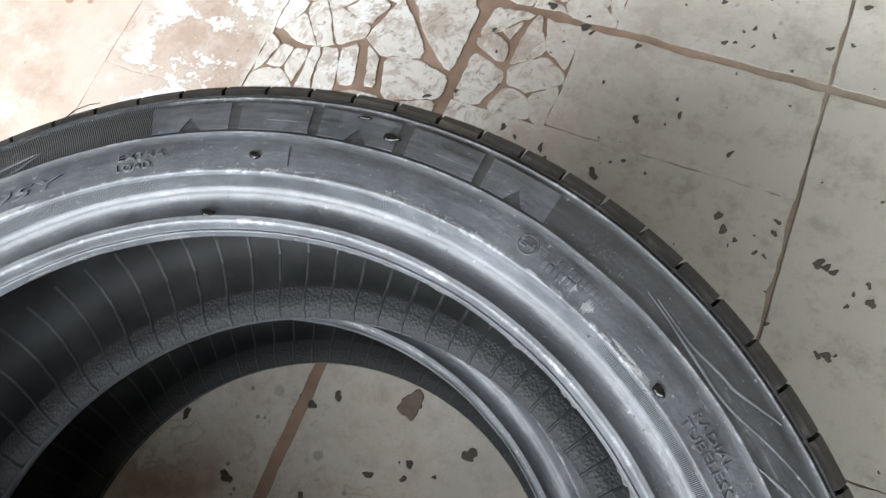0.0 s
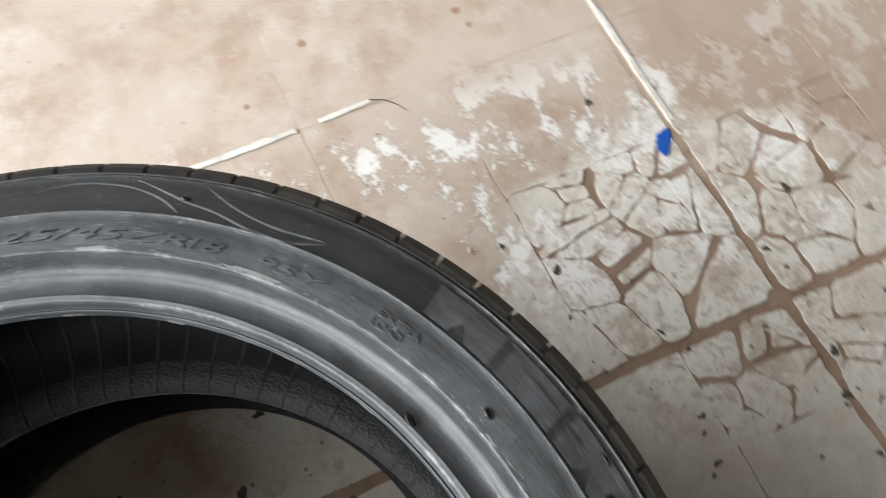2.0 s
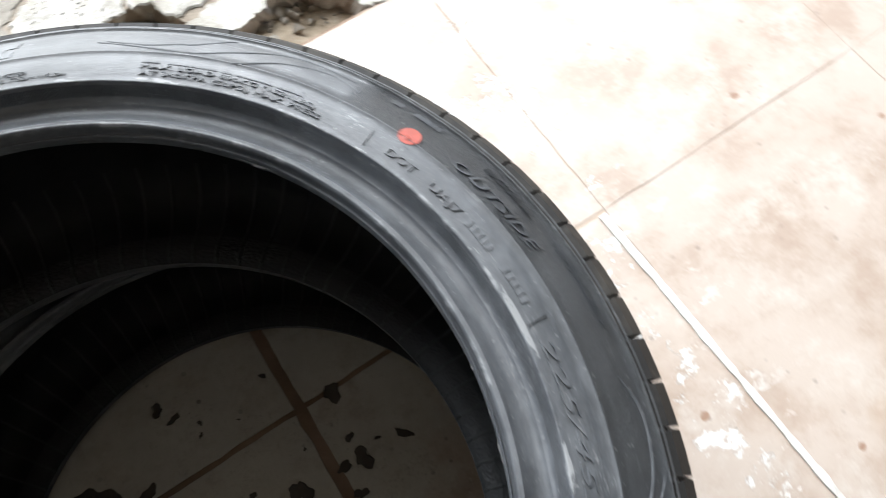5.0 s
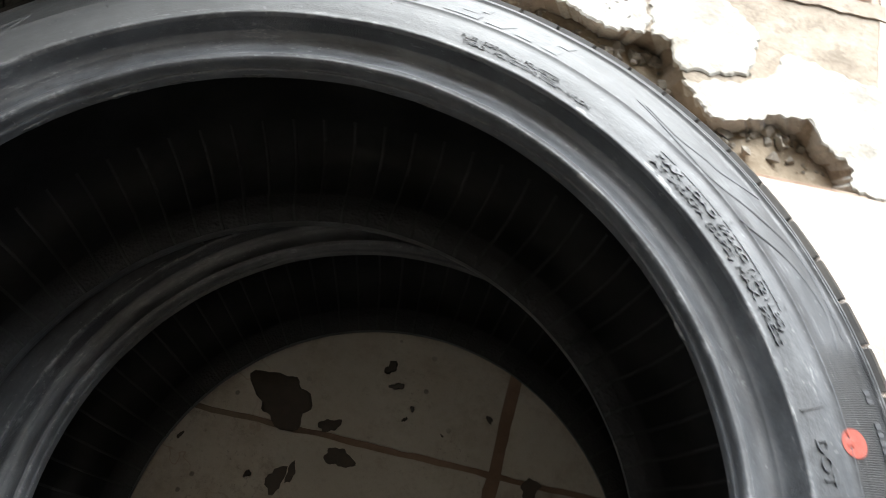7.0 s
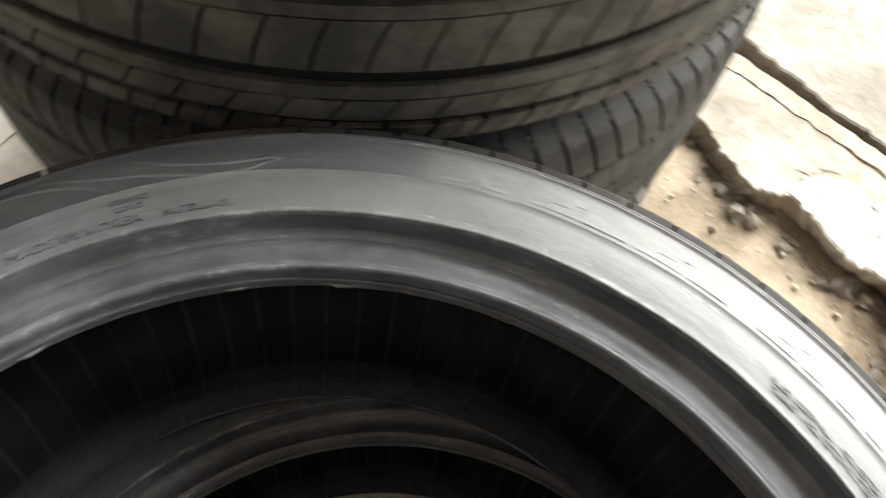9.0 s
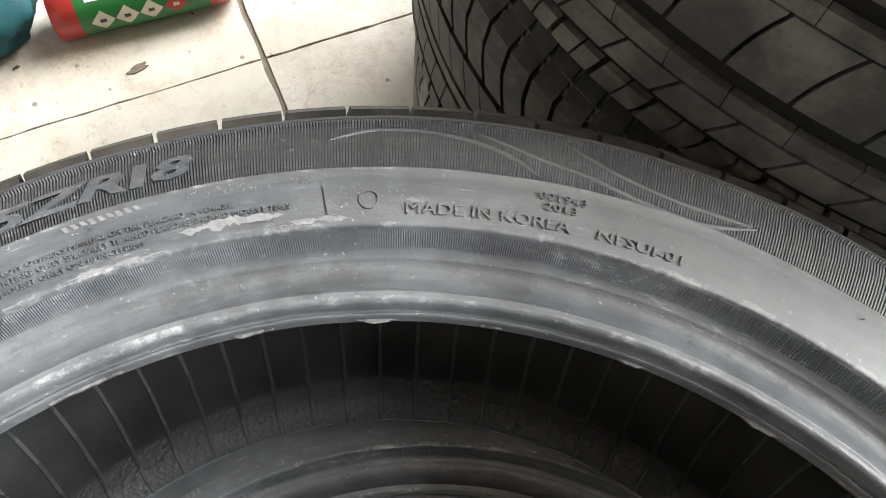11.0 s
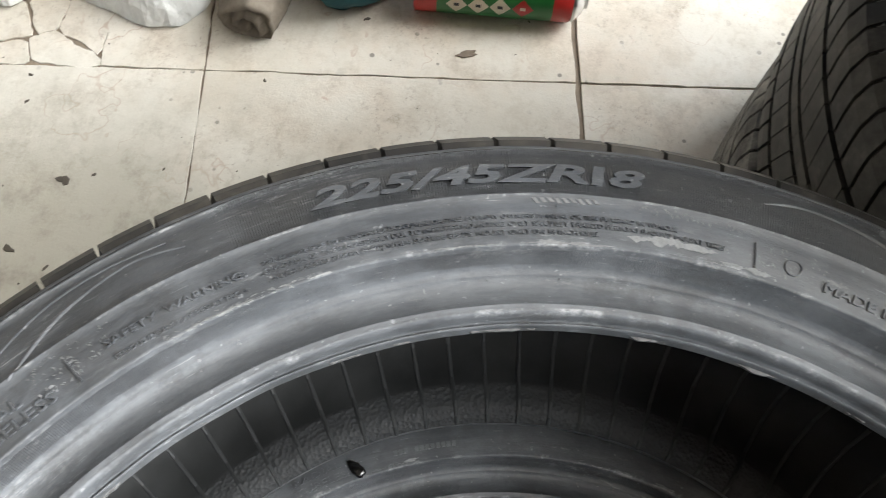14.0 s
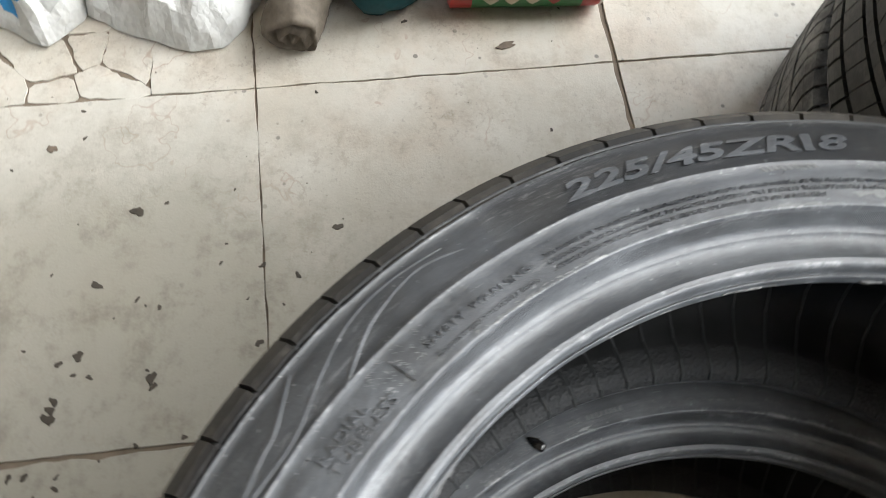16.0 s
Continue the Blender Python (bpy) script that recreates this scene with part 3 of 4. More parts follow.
bm = bmesh.new()
gx, gy = ground_axis(-0.7, 1.1, 0.018, 400.0), ground_axis(0.45, 1.5, 0.018, 400.0)
grid = []
for x in gx:
    col = []
    for y in gy:
        near = -0.6 < x < 1.05 and 0.5 < y < 1.4
        h = -0.042 + (0.006 * noise.noise((x * 75, y * 75, 8)) + 0.020 * noise.noise((x * 9, y * 9, 2)) + 0.010 * noise.noise((x * 31, y * 31, 5)) if near else -0.02)
        col.append(bm.verts.new((x, y, h)))
    grid.append(col)
for i in range(len(gx) - 1):
    for j in range(len(gy) - 1):
        bm.faces.new((grid[i][j], grid[i + 1][j], grid[i + 1][j + 1], grid[i][j + 1]))
solid("ground", bm, DIRT, "dry brown dirt outside and under the broken floor edge", "ground", "structure", smooth=True)

# mortar bed under the tiles
bm = bmesh.new()
bed = [uv(-1.9, -1.95), uv(1.8, -1.95), uv(1.8, 0.537), uv(0.20, 0.537), uv(0.12, 0.50), uv(-0.25, 0.49), uv(-0.45, 0.537), uv(-1.9, 0.537)]
slab(bm, [tuple(p) for p in bed], -0.10, -0.0024, 0.0005)
floor = solid("floor", bm, GROUT, "brown mortar bed with worn marble tiles", "floor", "structure")

# walls and ceiling out of view, added to block and bounce the daylight
for name, ext, lab in (("wall_west", (-3.1, -3.0, -4.0, -1.2, -0.06, 2.75), "unseen plain side wall added to bound the daylight"),
                       ("wall_east", (3.6, 3.7, -4.0, -0.8, -0.06, 2.75), "unseen plain side wall added to bound the daylight"),
                       ("wall_south", (-3.1, 3.7, -4.1, -4.0, -0.06, 2.75), "unseen plain back wall added to bounce the daylight"),
                       ("ceiling", (-3.1, 3.7, -4.1, 1.5, 2.75, 2.9), "unseen plain ceiling slab added to block high daylight")):
    bm = bmesh.new()
    box(bm, *ext)
    solid(name, bm, WALL, lab, name.split("_")[0], "structure")
bm = bmesh.new()
box(bm, -3.1, 3.7, -4.0, 0.24, -0.06, -0.009)
solid("pavement", bm, CONCRETE, "plain concrete floor under and beyond the tiles", "floor", "structure")

# ---- the two tyres that the camera circles ----
ROAD_RIBS = [(-0.85, -0.52, 0.30, 0.92, 1, 0.2), (-0.47, -0.19, -0.35, 0.95, 1, 0.0), (-0.15, 0.15, 0.0, 0.985, 1, 0.0),
             (0.19, 0.47, 0.35, 0.95, 1, 0.0), (0.52, 0.85, -0.30, 0.92, 1, 0.2)]
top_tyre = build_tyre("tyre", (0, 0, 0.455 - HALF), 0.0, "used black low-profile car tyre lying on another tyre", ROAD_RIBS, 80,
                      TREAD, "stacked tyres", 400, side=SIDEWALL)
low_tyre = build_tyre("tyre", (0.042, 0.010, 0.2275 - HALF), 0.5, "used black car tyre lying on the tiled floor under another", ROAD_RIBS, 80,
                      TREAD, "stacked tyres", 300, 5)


def raised(th0, th1, r0, r1, lean, outline, lift=0.0012):
    """One raised flat shape, its outline in shares of its angle and radius."""
    bm, pts = bmesh.new(), []
    for (f0, g0), (f1, g1) in zip(outline, outline[1:] + outline[:1]):
        n = max(1, int(abs(f1 - f0) * 8))
        pts += [(f0 + (f1 - f0) * k / n, g0 + (g1 - g0) * k / n) for k in range(n)]
    top = [bm.verts.new(on_wall(th0 + (th1 - th0) * f + lean * g, r0 + (r1 - r0) * g, lift)) for f, g in pts]
    low = [bm.verts.new(on_wall(th0 + (th1 - th0) * f + lean * g + 0.03 * (0.5 - f), r0 + (r1 - r0) * g, -0.0008)) for f, g in pts]
    n = len(pts)
    for k in range(n):
        bm.faces.new((low[k], low[(k + 1) % n], top[(k + 1) % n], top[k]))
    bmesh.ops.triangulate(bm, faces=[bm.faces.new(top)])
    return bm


NOTCHED = [(0, 0), (0.36, 0), (0.50, 0.45), (0.64, 0), (1, 0), (1, 1), (0, 1)]
SLOTTED = [(0, 0), (1, 0), (1, 0.36), (0.40, 0.36), (0.40, 0.62), (1, 0.62), (1, 1), (0, 1)]


def wordmark(cells, r0, r1, lean, shapes, lift):
    """A maker's mark as plain raised shapes."""
    for k, (a, b) in enumerate(cells):
        part("raised_mark", raised(a, b, r0, r1, lean, shapes[k % len(shapes)], lift), MARK, top_tyre, "raised slanted shape of a maker's mark")


wordmark([(-54.4, -62.8), (-63.9, -71.5), (-72.6, -81.0), (-82.3, -90.0), (-91.0, -98.5)], 0.2878, 0.3085, 0.5, (NOTCHED, SLOTTED), 0.0010)
wordmark([(123.3, 116.9), (114.2, 110.0), (109.3, 104.5), (103.6, 98.9), (98.2, 93.9), (90.6, 86.3), (85.4, 79.5), (78.2, 76.2)], 0.2890, 0.3045, -1.0, (NOTCHED, SLOTTED), 0.0004)

for text, r0, h, a, b, shear, bold in (
        ("225/45ZR", 0.2926, 0.0112, -153.1, -175.7, 0.25, 0.03), ("1", 0.2926, 0.0112, -175.9, -177.2, 0.1, 0.05), ("8", 0.2926, 0.0112, -177.4, -180.4, 0.25, 0.03),
        ("225/45ZR", 0.2680, 0.0066, -4.3, -28.1, 0.3, 0.0), ("1", 0.2680, 0.0066, -28.2, -29.4, 0.3, 0.0), ("8", 0.2680, 0.0066, -29.8, -32.3, 0.3, 0.0),
        ("95Y", 0.2680, 0.0062, -36.2, -44.5, 0.3, 0.0), ("EXTRA", 0.2725, 0.0042, -50.9, -56.2, 0, 0), ("LOAD", 0.2664, 0.0042, -50.6, -54.6, 0, 0),
        ("RADIAL", 0.2722, 0.0044, -122.0, -127.8, 0, 0), ("TUBELESS", 0.2657, 0.0046, -121.8, -130.0, 0, 0),
        ("OUTSIDE", 0.2905, 0.0062, 18.7, 4.8, 0.25, 0), ("DOT", 0.2688, 0.0052, 25.0, 20.6, 0, 0), ("UAJ7", 0.2688, 0.0052, 18.1, 13.0, 0, 0),
        ("TRACTION  AA", 0.3035, 0.0042, 16.2, 9.0, 0, 0), ("TEMPERATURE  A", 0.3040, 0.0042, 5.4, -5.2, 0, 0),
        ("MADE IN KOREA", 0.2660, 0.0044, 164.4, 151.9, 0, 0), ("001943", 0.2775, 0.0034, 154.6, 151.0, 0, 0), ("2013", 0.2732, 0.0032, 154.1, 151.6, 0, 0),
        ("SAFETY  WARNING:", 0.2716, 0.0034, -134.8, -146.7, 0, 0), ("SERIOUS INJURY MAY RESULT FROM:", 0.2656, 0.0021, -135.0, -146.5, 0, 0),
        (". TIRE FAILURE DUE TO UNDERINFLATION/OVERLOADING. FOLLOW OWNER'S MANUAL OR TIRE PLACARD IN VEHICLE;", 0.2732, 0.0022, -147.8, -183.0, 0, 0),
        (". EXPLOSION OF TIRE/RIM ASSEMBLY DUE TO IMPROPER MOUNTING. ONLY SPECIALLY TRAINED PERSONS SHOULD MOUNT TIRES", 0.2697, 0.0022, -147.8, -187.0, 0, 0),
        (". NEVER EXCEED 275KPA (40PSI) WHEN SEATING BEADS. MOUNT ONLY ON 18 INCH RIMS.", 0.2662, 0.0022, -148.3, -176.4, 0, 0),
        ("MAX. LOAD 690KG (1521LBS)", 0.2712, 0.0034, 59.3, 36.0, 0, 0), ("AT 340KPA (50PSI) MAX. PRESS", 0.2664, 0.0032, 59.3, 34.7, 0, 0),
        ("PLIES : SIDEWALL 1 POLYESTER", 0.2702, 0.0026, 86.8, 73.6, 0, 0), ("TREAD 1 POLYESTER+2 STEEL+1 NYLON", 0.2666, 0.0026, 86.4, 68.8, 0, 0),
        ("E4", 0.2710, 0.0042, -97.9, -99.7, 0, 0), ("NFSUI-01", 0.2662, 0.0040, 149.8, 143.3, 0, 0)):
    lettering(text, top_tyre, r0, h, a, b, 0.0010 if h > 0.003 else 0.0007, shear, bold, mat=MOULDED if r0 > 0.285 else LETTER)
for k, (a, b, r0, h, count) in enumerate(((11.6, 7.0, 0.2688, 0.0050, 5), (4.7, -0.5, 0.2690, 0.0046, 5), (29.5, 22.7, 0.3040, 0.0036, 9), (59.4, 38.0, 0.2758, 0.0014, 46),
                                          (-100.6, -109.5, 0.2728, 0.0036, 13), (-101.2, -105.4, 0.2676, 0.0036, 6))):
    bars(top_tyre, a, b, r0, h, count, k)
for a in (-2.5, 28.0, -70.4, 170.3, -132.0):
    bm = bmesh.new()
    plate(bm, a, a - 0.16, 0.2660, 0.2775, 0.0008, 0.25, 1)
    part("index_mark", bm, SIDEWALL, top_tyre)
for a, r, size in ((-98.8, 0.2731, 0.0052), (167.2, 0.2715, 0.0034)):
    bm = bmesh.new()
    ring = [(a + math.degrees(size * math.cos(q) / r), r + size * math.sin(q)) for q in np.linspace(0, 2 * math.pi, 25)]
    ridge(bm, ring, 0.0005, 0.0006, 96)
    part("round_mark", bm, SIDEWALL, top_tyre)

SWIRL_A = [[(-110.4, 0.2954), (-116.9, 0.2906), (-122.6, 0.2894), (-127.9, 0.2984), (-132.2, 0.3058), (-136.4, 0.3078), (-142.0, 0.3050)],
           [(-111.5, 0.2963), (-116.3, 0.2935), (-120.4, 0.2966), (-122.4, 0.2985), (-126.3, 0.3090)],
           [(-127.9, 0.2850), (-131.6, 0.2944), (-134.4, 0.2994), (-139.3, 0.3033), (-143.2, 0.2980)]]
SWIRL_B = [[(-10.6, 0.3015), (-14.2, 0.3074), (-19.4, 0.3048), (-23.5, 0.2970), (-25.8, 0.2880)],
           [(-20.0, 0.3110), (-25.7, 0.2979), (-29.3, 0.2935), (-33.6, 0.2878), (-38.1, 0.2870), (-41.9, 0.2950)],
           [(-27.3, 0.3110), (-31.1, 0.2994), (-36.0, 0.2935), (-41.5, 0.2955)]]
for group, turn in ((SWIRL_A, 0.0), (SWIRL_A, 176.4), (SWIRL_B, 0.0), (SWIRL_B, 180.6)):
    for curve in group:
        bm = bmesh.new()
        ridge(bm, [(a + turn, r) for a, r in curve], 0.0014, 0.0005, 60)
        part("moulded_swirl", bm, MOULDED, top_tyre, smooth=True)

# grease dabs, a red dot and mould whiskers
for k, (a, r, sx, sy) in enumerate(((-66.6, 0.2706, 0.0030, 0.0020), (-60.8, 0.2428, 0.0040, 0.0024), (-118.4, 0.2660, 0.0032, 0.0026),
                                    (-80.2, 0.2965, 0.0045, 0.0026), (-76.6, 0.3060, 0.0040, 0.0010), (-25.9, 0.2985, 0.0026, 0.0018))):
    bm = bmesh.new()
    x, y, z = on_wall(a, r, 0.0004)
    blob(bm, x, y, z, sx, sy, 0.0016, k + 11, radians(a + 90))
    part("grease_dab", bm, GREASE, top_tyre, "wet black grease dab", smooth=True)
bm = bmesh.new()
spots = []
for f in (0.35, 0.7, 1.0):
    spots.append([bm.verts.new(on_wall(24.6 + math.degrees(f * 0.0068 * math.cos(q) / 0.288), 0.2882 + f * 0.0068 * math.sin(q), 0.0005)) for q in np.linspace(0, 2 * math.pi, 33)[:-1]])
bm.faces.new(spots[0])
for a, b in zip(spots, spots[1:]):
    for k in range(32):
        bm.faces.new((a[k], a[(k + 1) % 32], b[(k + 1) % 32], b[k]))
part("red_dot", bm, RED_PAINT, top_tyre, "round faded red paint dot")
bm, rng = bmesh.new(), random.Random(4)
for a, r in [(-178.4, 0.2352), (-155.6, 0.2352), (158.6, 0.2352)] + [(rng.uniform(-180, 180), rng.choice((0.2352, 0.2480, 0.2530, 0.2590, 0.2795, 0.3118))) for _ in range(130)]:
    x, y, z = on_wall(a, r, 0.0)
    c, s, w, ln = math.cos(radians(a)), math.sin(radians(a)), 0.0004, rng.uniform(0.001, 0.0035)
    v = [bm.verts.new((x - s * w, y + c * w, z)), bm.verts.new((x + s * w, y - c * w, z)), bm.verts.new((x + c * w, y + s * w, z)),
         bm.verts.new((x - c * ln * 0.5, y - s * ln * 0.5, z + ln))]
    for f in ((0, 1, 3), (1, 2, 3), (2, 0, 3)):
        bm.faces.new([v[i] for i in f])
tagged(part("mould_whiskers", bm, SIDEWALL, top_tyre), kind="stuff")
# pale scrapes left by the fitting irons
SCUFF = plain("scraped_rubber", (0.29, 0.295, 0.295), 0.6, vary=0.38, scale=420.0)


def scuff(th0, th1, r0, r1, seed, count=46):
    """A thin ragged patch of scraped rubber, wider and narrower along its length."""
    bm, prev = bmesh.new(), None
    for k in range(count + 1):
        f = k / count
        w = max(0.06, min(1.0, 5 * f, 5 * (1 - f)) * (0.55 + 0.9 * noise.noise((f * 7, seed, 0)) + 0.5 * noise.noise((f * 24, seed, 3))))
        m = 0.5 + 0.25 * noise.noise((f * 5, seed, 8))
        row = [bm.verts.new(on_wall(th0 + (th1 - th0) * f, r0 + (r1 - r0) * (m + w * q), 0.00025)) for q in (-0.5, 0.0, 0.5)]
        if prev:
            for i in range(2):
                bm.faces.new((prev[i], prev[i + 1], row[i + 1], row[i]))
        prev = row
    part("scrape", bm, SCUFF, top_tyre, "pale scraped patch of rubber")


for k, (a, b, r0, r1) in enumerate(((-178.8, -186.5, 0.2650, 0.2706), (-186.8, -191.5, 0.2632, 0.2660), (-169.5, -177.8, 0.2614, 0.2634), (-74.0, -88.5, 0.2612, 0.2634), (-103.2, -105.8, 0.2668, 0.2722), (-107.0, -108.4, 0.2640, 0.2700),
                                    (-162.0, -168.0, 0.2614, 0.2630), (-195.6, -197.4, 0.2700, 0.2730), (120.0, 108.0, 0.2618, 0.2634), (98.5, 93.0, 0.2800, 0.2830), (-140.5, -147.0, 0.2613, 0.2630))):
    scuff(a, b, r0, r1, k * 3.7 + 1)
for k in range(9):
    bm = bmesh.new()
    a = -171.2 - 0.62 * k
    plate(bm, a, a - 0.34, 0.2806 + 0.0004 * (k % 3), 0.2838, 0.0003, 0.3, 1)
    part("scrape", bm, SCUFF, top_tyre, "pale scraped patch of rubber")


def flecks(th0, th1, r0, r1, count, seed, lean):
    """Small pale flakes where the skin of the rubber is scraped off."""
    rng, bm = random.Random(seed), bmesh.new()
    for _ in range(count):
        a, r = rng.uniform(th0, th1), rng.uniform(r0, r1)
        ln, w = rng.uniform(0.0008, 0.0028), rng.uniform(0.0002, 0.0006)
        d = lean + rng.uniform(-0.5, 0.5)
        ca, sa = math.cos(d), math.sin(d)
        bm.faces.new([bm.verts.new(on_wall(a + math.degrees((f * ln * ca - g * w * sa) / r), r + f * ln * sa + g * w * ca, 0.0003))
                      for f, g in ((-0.5, -0.2), (0.1, -0.6), (0.5, 0.1), (0.0, 0.5))])
    tagged(part("flaked_patch", bm, SCUFF, top_tyre, "pale flecks of scraped rubber"), kind="stuff")


for k, (a, b, r0, r1, count, lean) in enumerate(((-129.0, -135.2, 0.2690, 0.2835, 70, 0.9), (-102.0, -108.0, 0.2880, 0.3060, 46, 1.2), (-103.2, -105.6, 0.2620, 0.2760, 40, 1.3),
                                                 (-179.4, -190.0, 0.2795, 0.2840, 60, 1.2), (-189.0, -195.5, 0.2660, 0.2790, 46, 0.7), (97.5, 89.5, 0.2715, 0.2830, 30, 0.8),
                                                 (-82.0, -91.0, 0.2622, 0.2650, 60, 0.1), (-139.0, -152.0, 0.2612, 0.2640, 60, 0.1), (-112.0, -121.0, 0.2612, 0.2650, 46, 0.2))):
    flecks(a, b, r0, r1, count, k + 60, lean)
# torn fringe of rubber along the bead toe
bm = bmesh.new()
prev = None
for k in range(721):
    a = radians(k * 0.5)
    n0 = noise.noise((math.cos(a) * 14, math.sin(a) * 14, 1)) + 0.6 * noise.noise((math.cos(a) * 60, math.sin(a) * 60, 4))
    d = max(0.0, n0 - 0.02) * 0.0027
    r, z = 0.2346, HALF - 0.0222
    row = [bm.verts.new(((r - e) * math.cos(a), (r - e) * math.sin(a), z + h)) for e, h in ((-0.0006, 0.0012), (d, 0.0004 + d * 0.5), (d * 0.6, -0.0015))]
    if prev:
        for i in range(2):
            bm.faces.new((prev[i], prev[i + 1], row[i + 1], row[i]))
    prev = row
part("bead_fringe", bm, plain("pale_torn_rubber", (0.20, 0.20, 0.20), 0.7, vary=0.4, scale=300.0), top_tyre, "pale torn rubber edge")

low_turn = -28.6
for text, r0, h, a, b in (("RADIAL", 0.2722, 0.0044, -144.0, -150.4), ("TUBELESS", 0.2657, 0.0046, -143.8, -151.6)):
    lettering(text, low_tyre, r0, h, a + low_turn, b + low_turn)
bars(low_tyre, -156.0 + low_turn, -166.0 + low_turn, 0.2690, 0.0032, 14, 31)
bm = bmesh.new()
x, y, z = on_wall(-152.2 + low_turn, 0.2680, 0.0004)
blob(bm, x, y, z, 0.0062, 0.0040, 0.0022, 21, 0.4)
part("grease_dab", bm, GREASE, low_tyre, "wet black grease dab", smooth=True)

# ---- the taller stack beside them ----
SUV_RIBS = [(-0.90, -0.61, 0.50, 0.78, 2, 0.0, 0.0), (-0.55, -0.41, 0.35, 0.93, 1, 0.0, 0.3), (-0.395, -0.31, 0.0, 0.98, 1, 0.0, 0.1), (-0.21, 0.09, 0.40, 0.93, 1, 0.2, 0.0),
            (0.10, 0.17, 0.0, 0.985, 1, 0.0, 0.5), (0.26, 0.40, -0.35, 0.93, 1, 0.0, 0.2), (0.42, 0.55, 0.25, 0.96, 1, 0.0, 0.4), (0.61, 0.90, -0.50, 0.78, 2, 0.0, 0.0)]
BLOCK_RIBS = [(-0.93, -0.46, 0.7, 0.84, 1, 0.15), (-0.40, -0.10, 0.45, 0.94, 1, 0.0), (-0.05, 0.05, 0.0, 0.98, 1, 0.0), (0.10, 0.40, -0.45, 0.94, 1, 0.0), (0.46, 0.93, -0.7, 0.84, 1, 0.15)]
for x, y, z, wide, high, turn, ribs, pitches, mat, lab in (
        (-0.462, 0.481, 0.0, 1.020, 0.80, 0.3, BLOCK_RIBS, 96, DUSTY_TREAD, "dusty grey used tyre at the foot of a stack"),
        (-0.461, 0.479, 0.182, 1.028, 0.90, 1.1, BLOCK_RIBS, 108, BLACK_TREAD, "used tyre with blocky tread lying in a stack"),
        (-0.460, 0.476, 0.387, 1.020, 1.02, 2.0, SUV_RIBS, 78, OLD_TREAD, "used tyre with ribbed tread on top of a stack")):
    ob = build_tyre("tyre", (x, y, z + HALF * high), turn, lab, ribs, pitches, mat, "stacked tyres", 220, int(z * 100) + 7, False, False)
    ob.scale = (wide, wide, high)

# ---- broken floor edge towards the street ----
for k, (poly, mat, top, lab) in enumerate((
        ([(-0.52, 0.80), (-0.40, 0.82), (-0.209, 0.781), (-0.108, 0.742), (-0.060, 0.724), (-0.030, 0.748), (-0.036, 0.79), (0.0, 0.822), (-0.02, 0.862), (-0.30, 0.850), (-0.55, 0.84)],
         CONCRETE, 0.0, "broken grey concrete slab piece at the floor edge"),
        ([(-0.028, 0.752), (0.018, 0.738), (0.084, 0.723), (0.118, 0.735), (0.094, 0.826), (0.010, 0.816), (-0.030, 0.788)], PALE, 0.003, "broken white slab piece with dark pits"),
        ([(0.124, 0.738), (0.152, 0.740), (0.172, 0.694), (0.262, 0.722), (0.256, 0.792), (0.180, 0.850), (0.100, 0.832)], PALE, 0.002, "broken white slab piece at the floor edge"),
        ([(0.178, 0.682), (0.205, 0.655), (0.230, 0.641), (0.255, 0.646), (0.290, 0.672), (0.333, 0.680), (0.388, 0.640), (0.404, 0.604), (0.470, 0.596), (0.462, 0.760), (0.300, 0.775), (0.268, 0.716)],
         PALE, 0.0008, "broken pale floor slab with a ragged edge"),
        ([(0.268, 0.790), (0.460, 0.770), (0.455, 0.850), (0.200, 0.856)], CONCRETE, -0.012, "crumbling concrete patch"),
        ([(-0.62, 0.915), (-0.20, 0.905), (0.0, 0.898), (0.085, 0.905), (0.120, 0.965), (0.185, 1.05), (0.30, 1.2), (0.30, 2.6), (-0.9, 2.6), (-0.9, 0.95)], CONCRETE, 0.004, "worn concrete slab outside the shop"),
        ([(0.42, 1.10), (0.80, 0.96), (1.6, 1.0), (1.6, 2.6), (0.40, 2.6)], CONCRETE, 0.0, "worn concrete slab outside the shop"))):
    bm = bmesh.new()
    slab(bm, jagged(poly, 0.009, k + 2, 0.0045), -0.075, top, 0.003, 0.034)
    solid("broken_slab", bm, mat, lab, "slab", group="broken slabs")
bm = bmesh.new()
slab(bm, jagged([(-0.70, 0.842), (-0.10, 0.858), (0.28, 0.866), (0.80, 0.905), (0.80, 0.935), (0.28, 0.892), (-0.10, 0.884), (-0.70, 0.868)], 0.005, 9, 0.010), -0.075, 0.0015, 0.002)
solid("kerb", bm, concrete_material("beige_kerb", (0.27, 0.22, 0.172), (0.40, 0.34, 0.275)), "flush beige cement kerb along the floor edge", "kerb", "structure")
bm = bmesh.new()
edge = [(-0.53, 0.806), (-0.40, 0.826), (-0.209, 0.787), (-0.108, 0.748), (-0.058, 0.731), (-0.028, 0.752), (0.018, 0.744), (0.084, 0.730), (0.118, 0.742), (0.154, 0.746), (0.178, 0.698),
        (0.210, 0.660), (0.232, 0.648), (0.253, 0.652), (0.290, 0.679), (0.335, 0.687), (0.392, 0.646), (0.409, 0.612), (0.474, 0.602), (0.60, 0.90), (0.28, 0.868), (-0.10, 0.862), (-0.55, 0.85)]
slab(bm, jagged(edge, 0.006, 6, 0.008), -0.075, -0.0016, 0.001, 0.024)
solid("pavement", bm, concrete_material("beige_mortar", (0.25, 0.205, 0.155), (0.42, 0.36, 0.29)), "crumbling beige mortar bed along the broken floor edge", "floor", "structure")
bm, rng = bmesh.new(), random.Random(8)
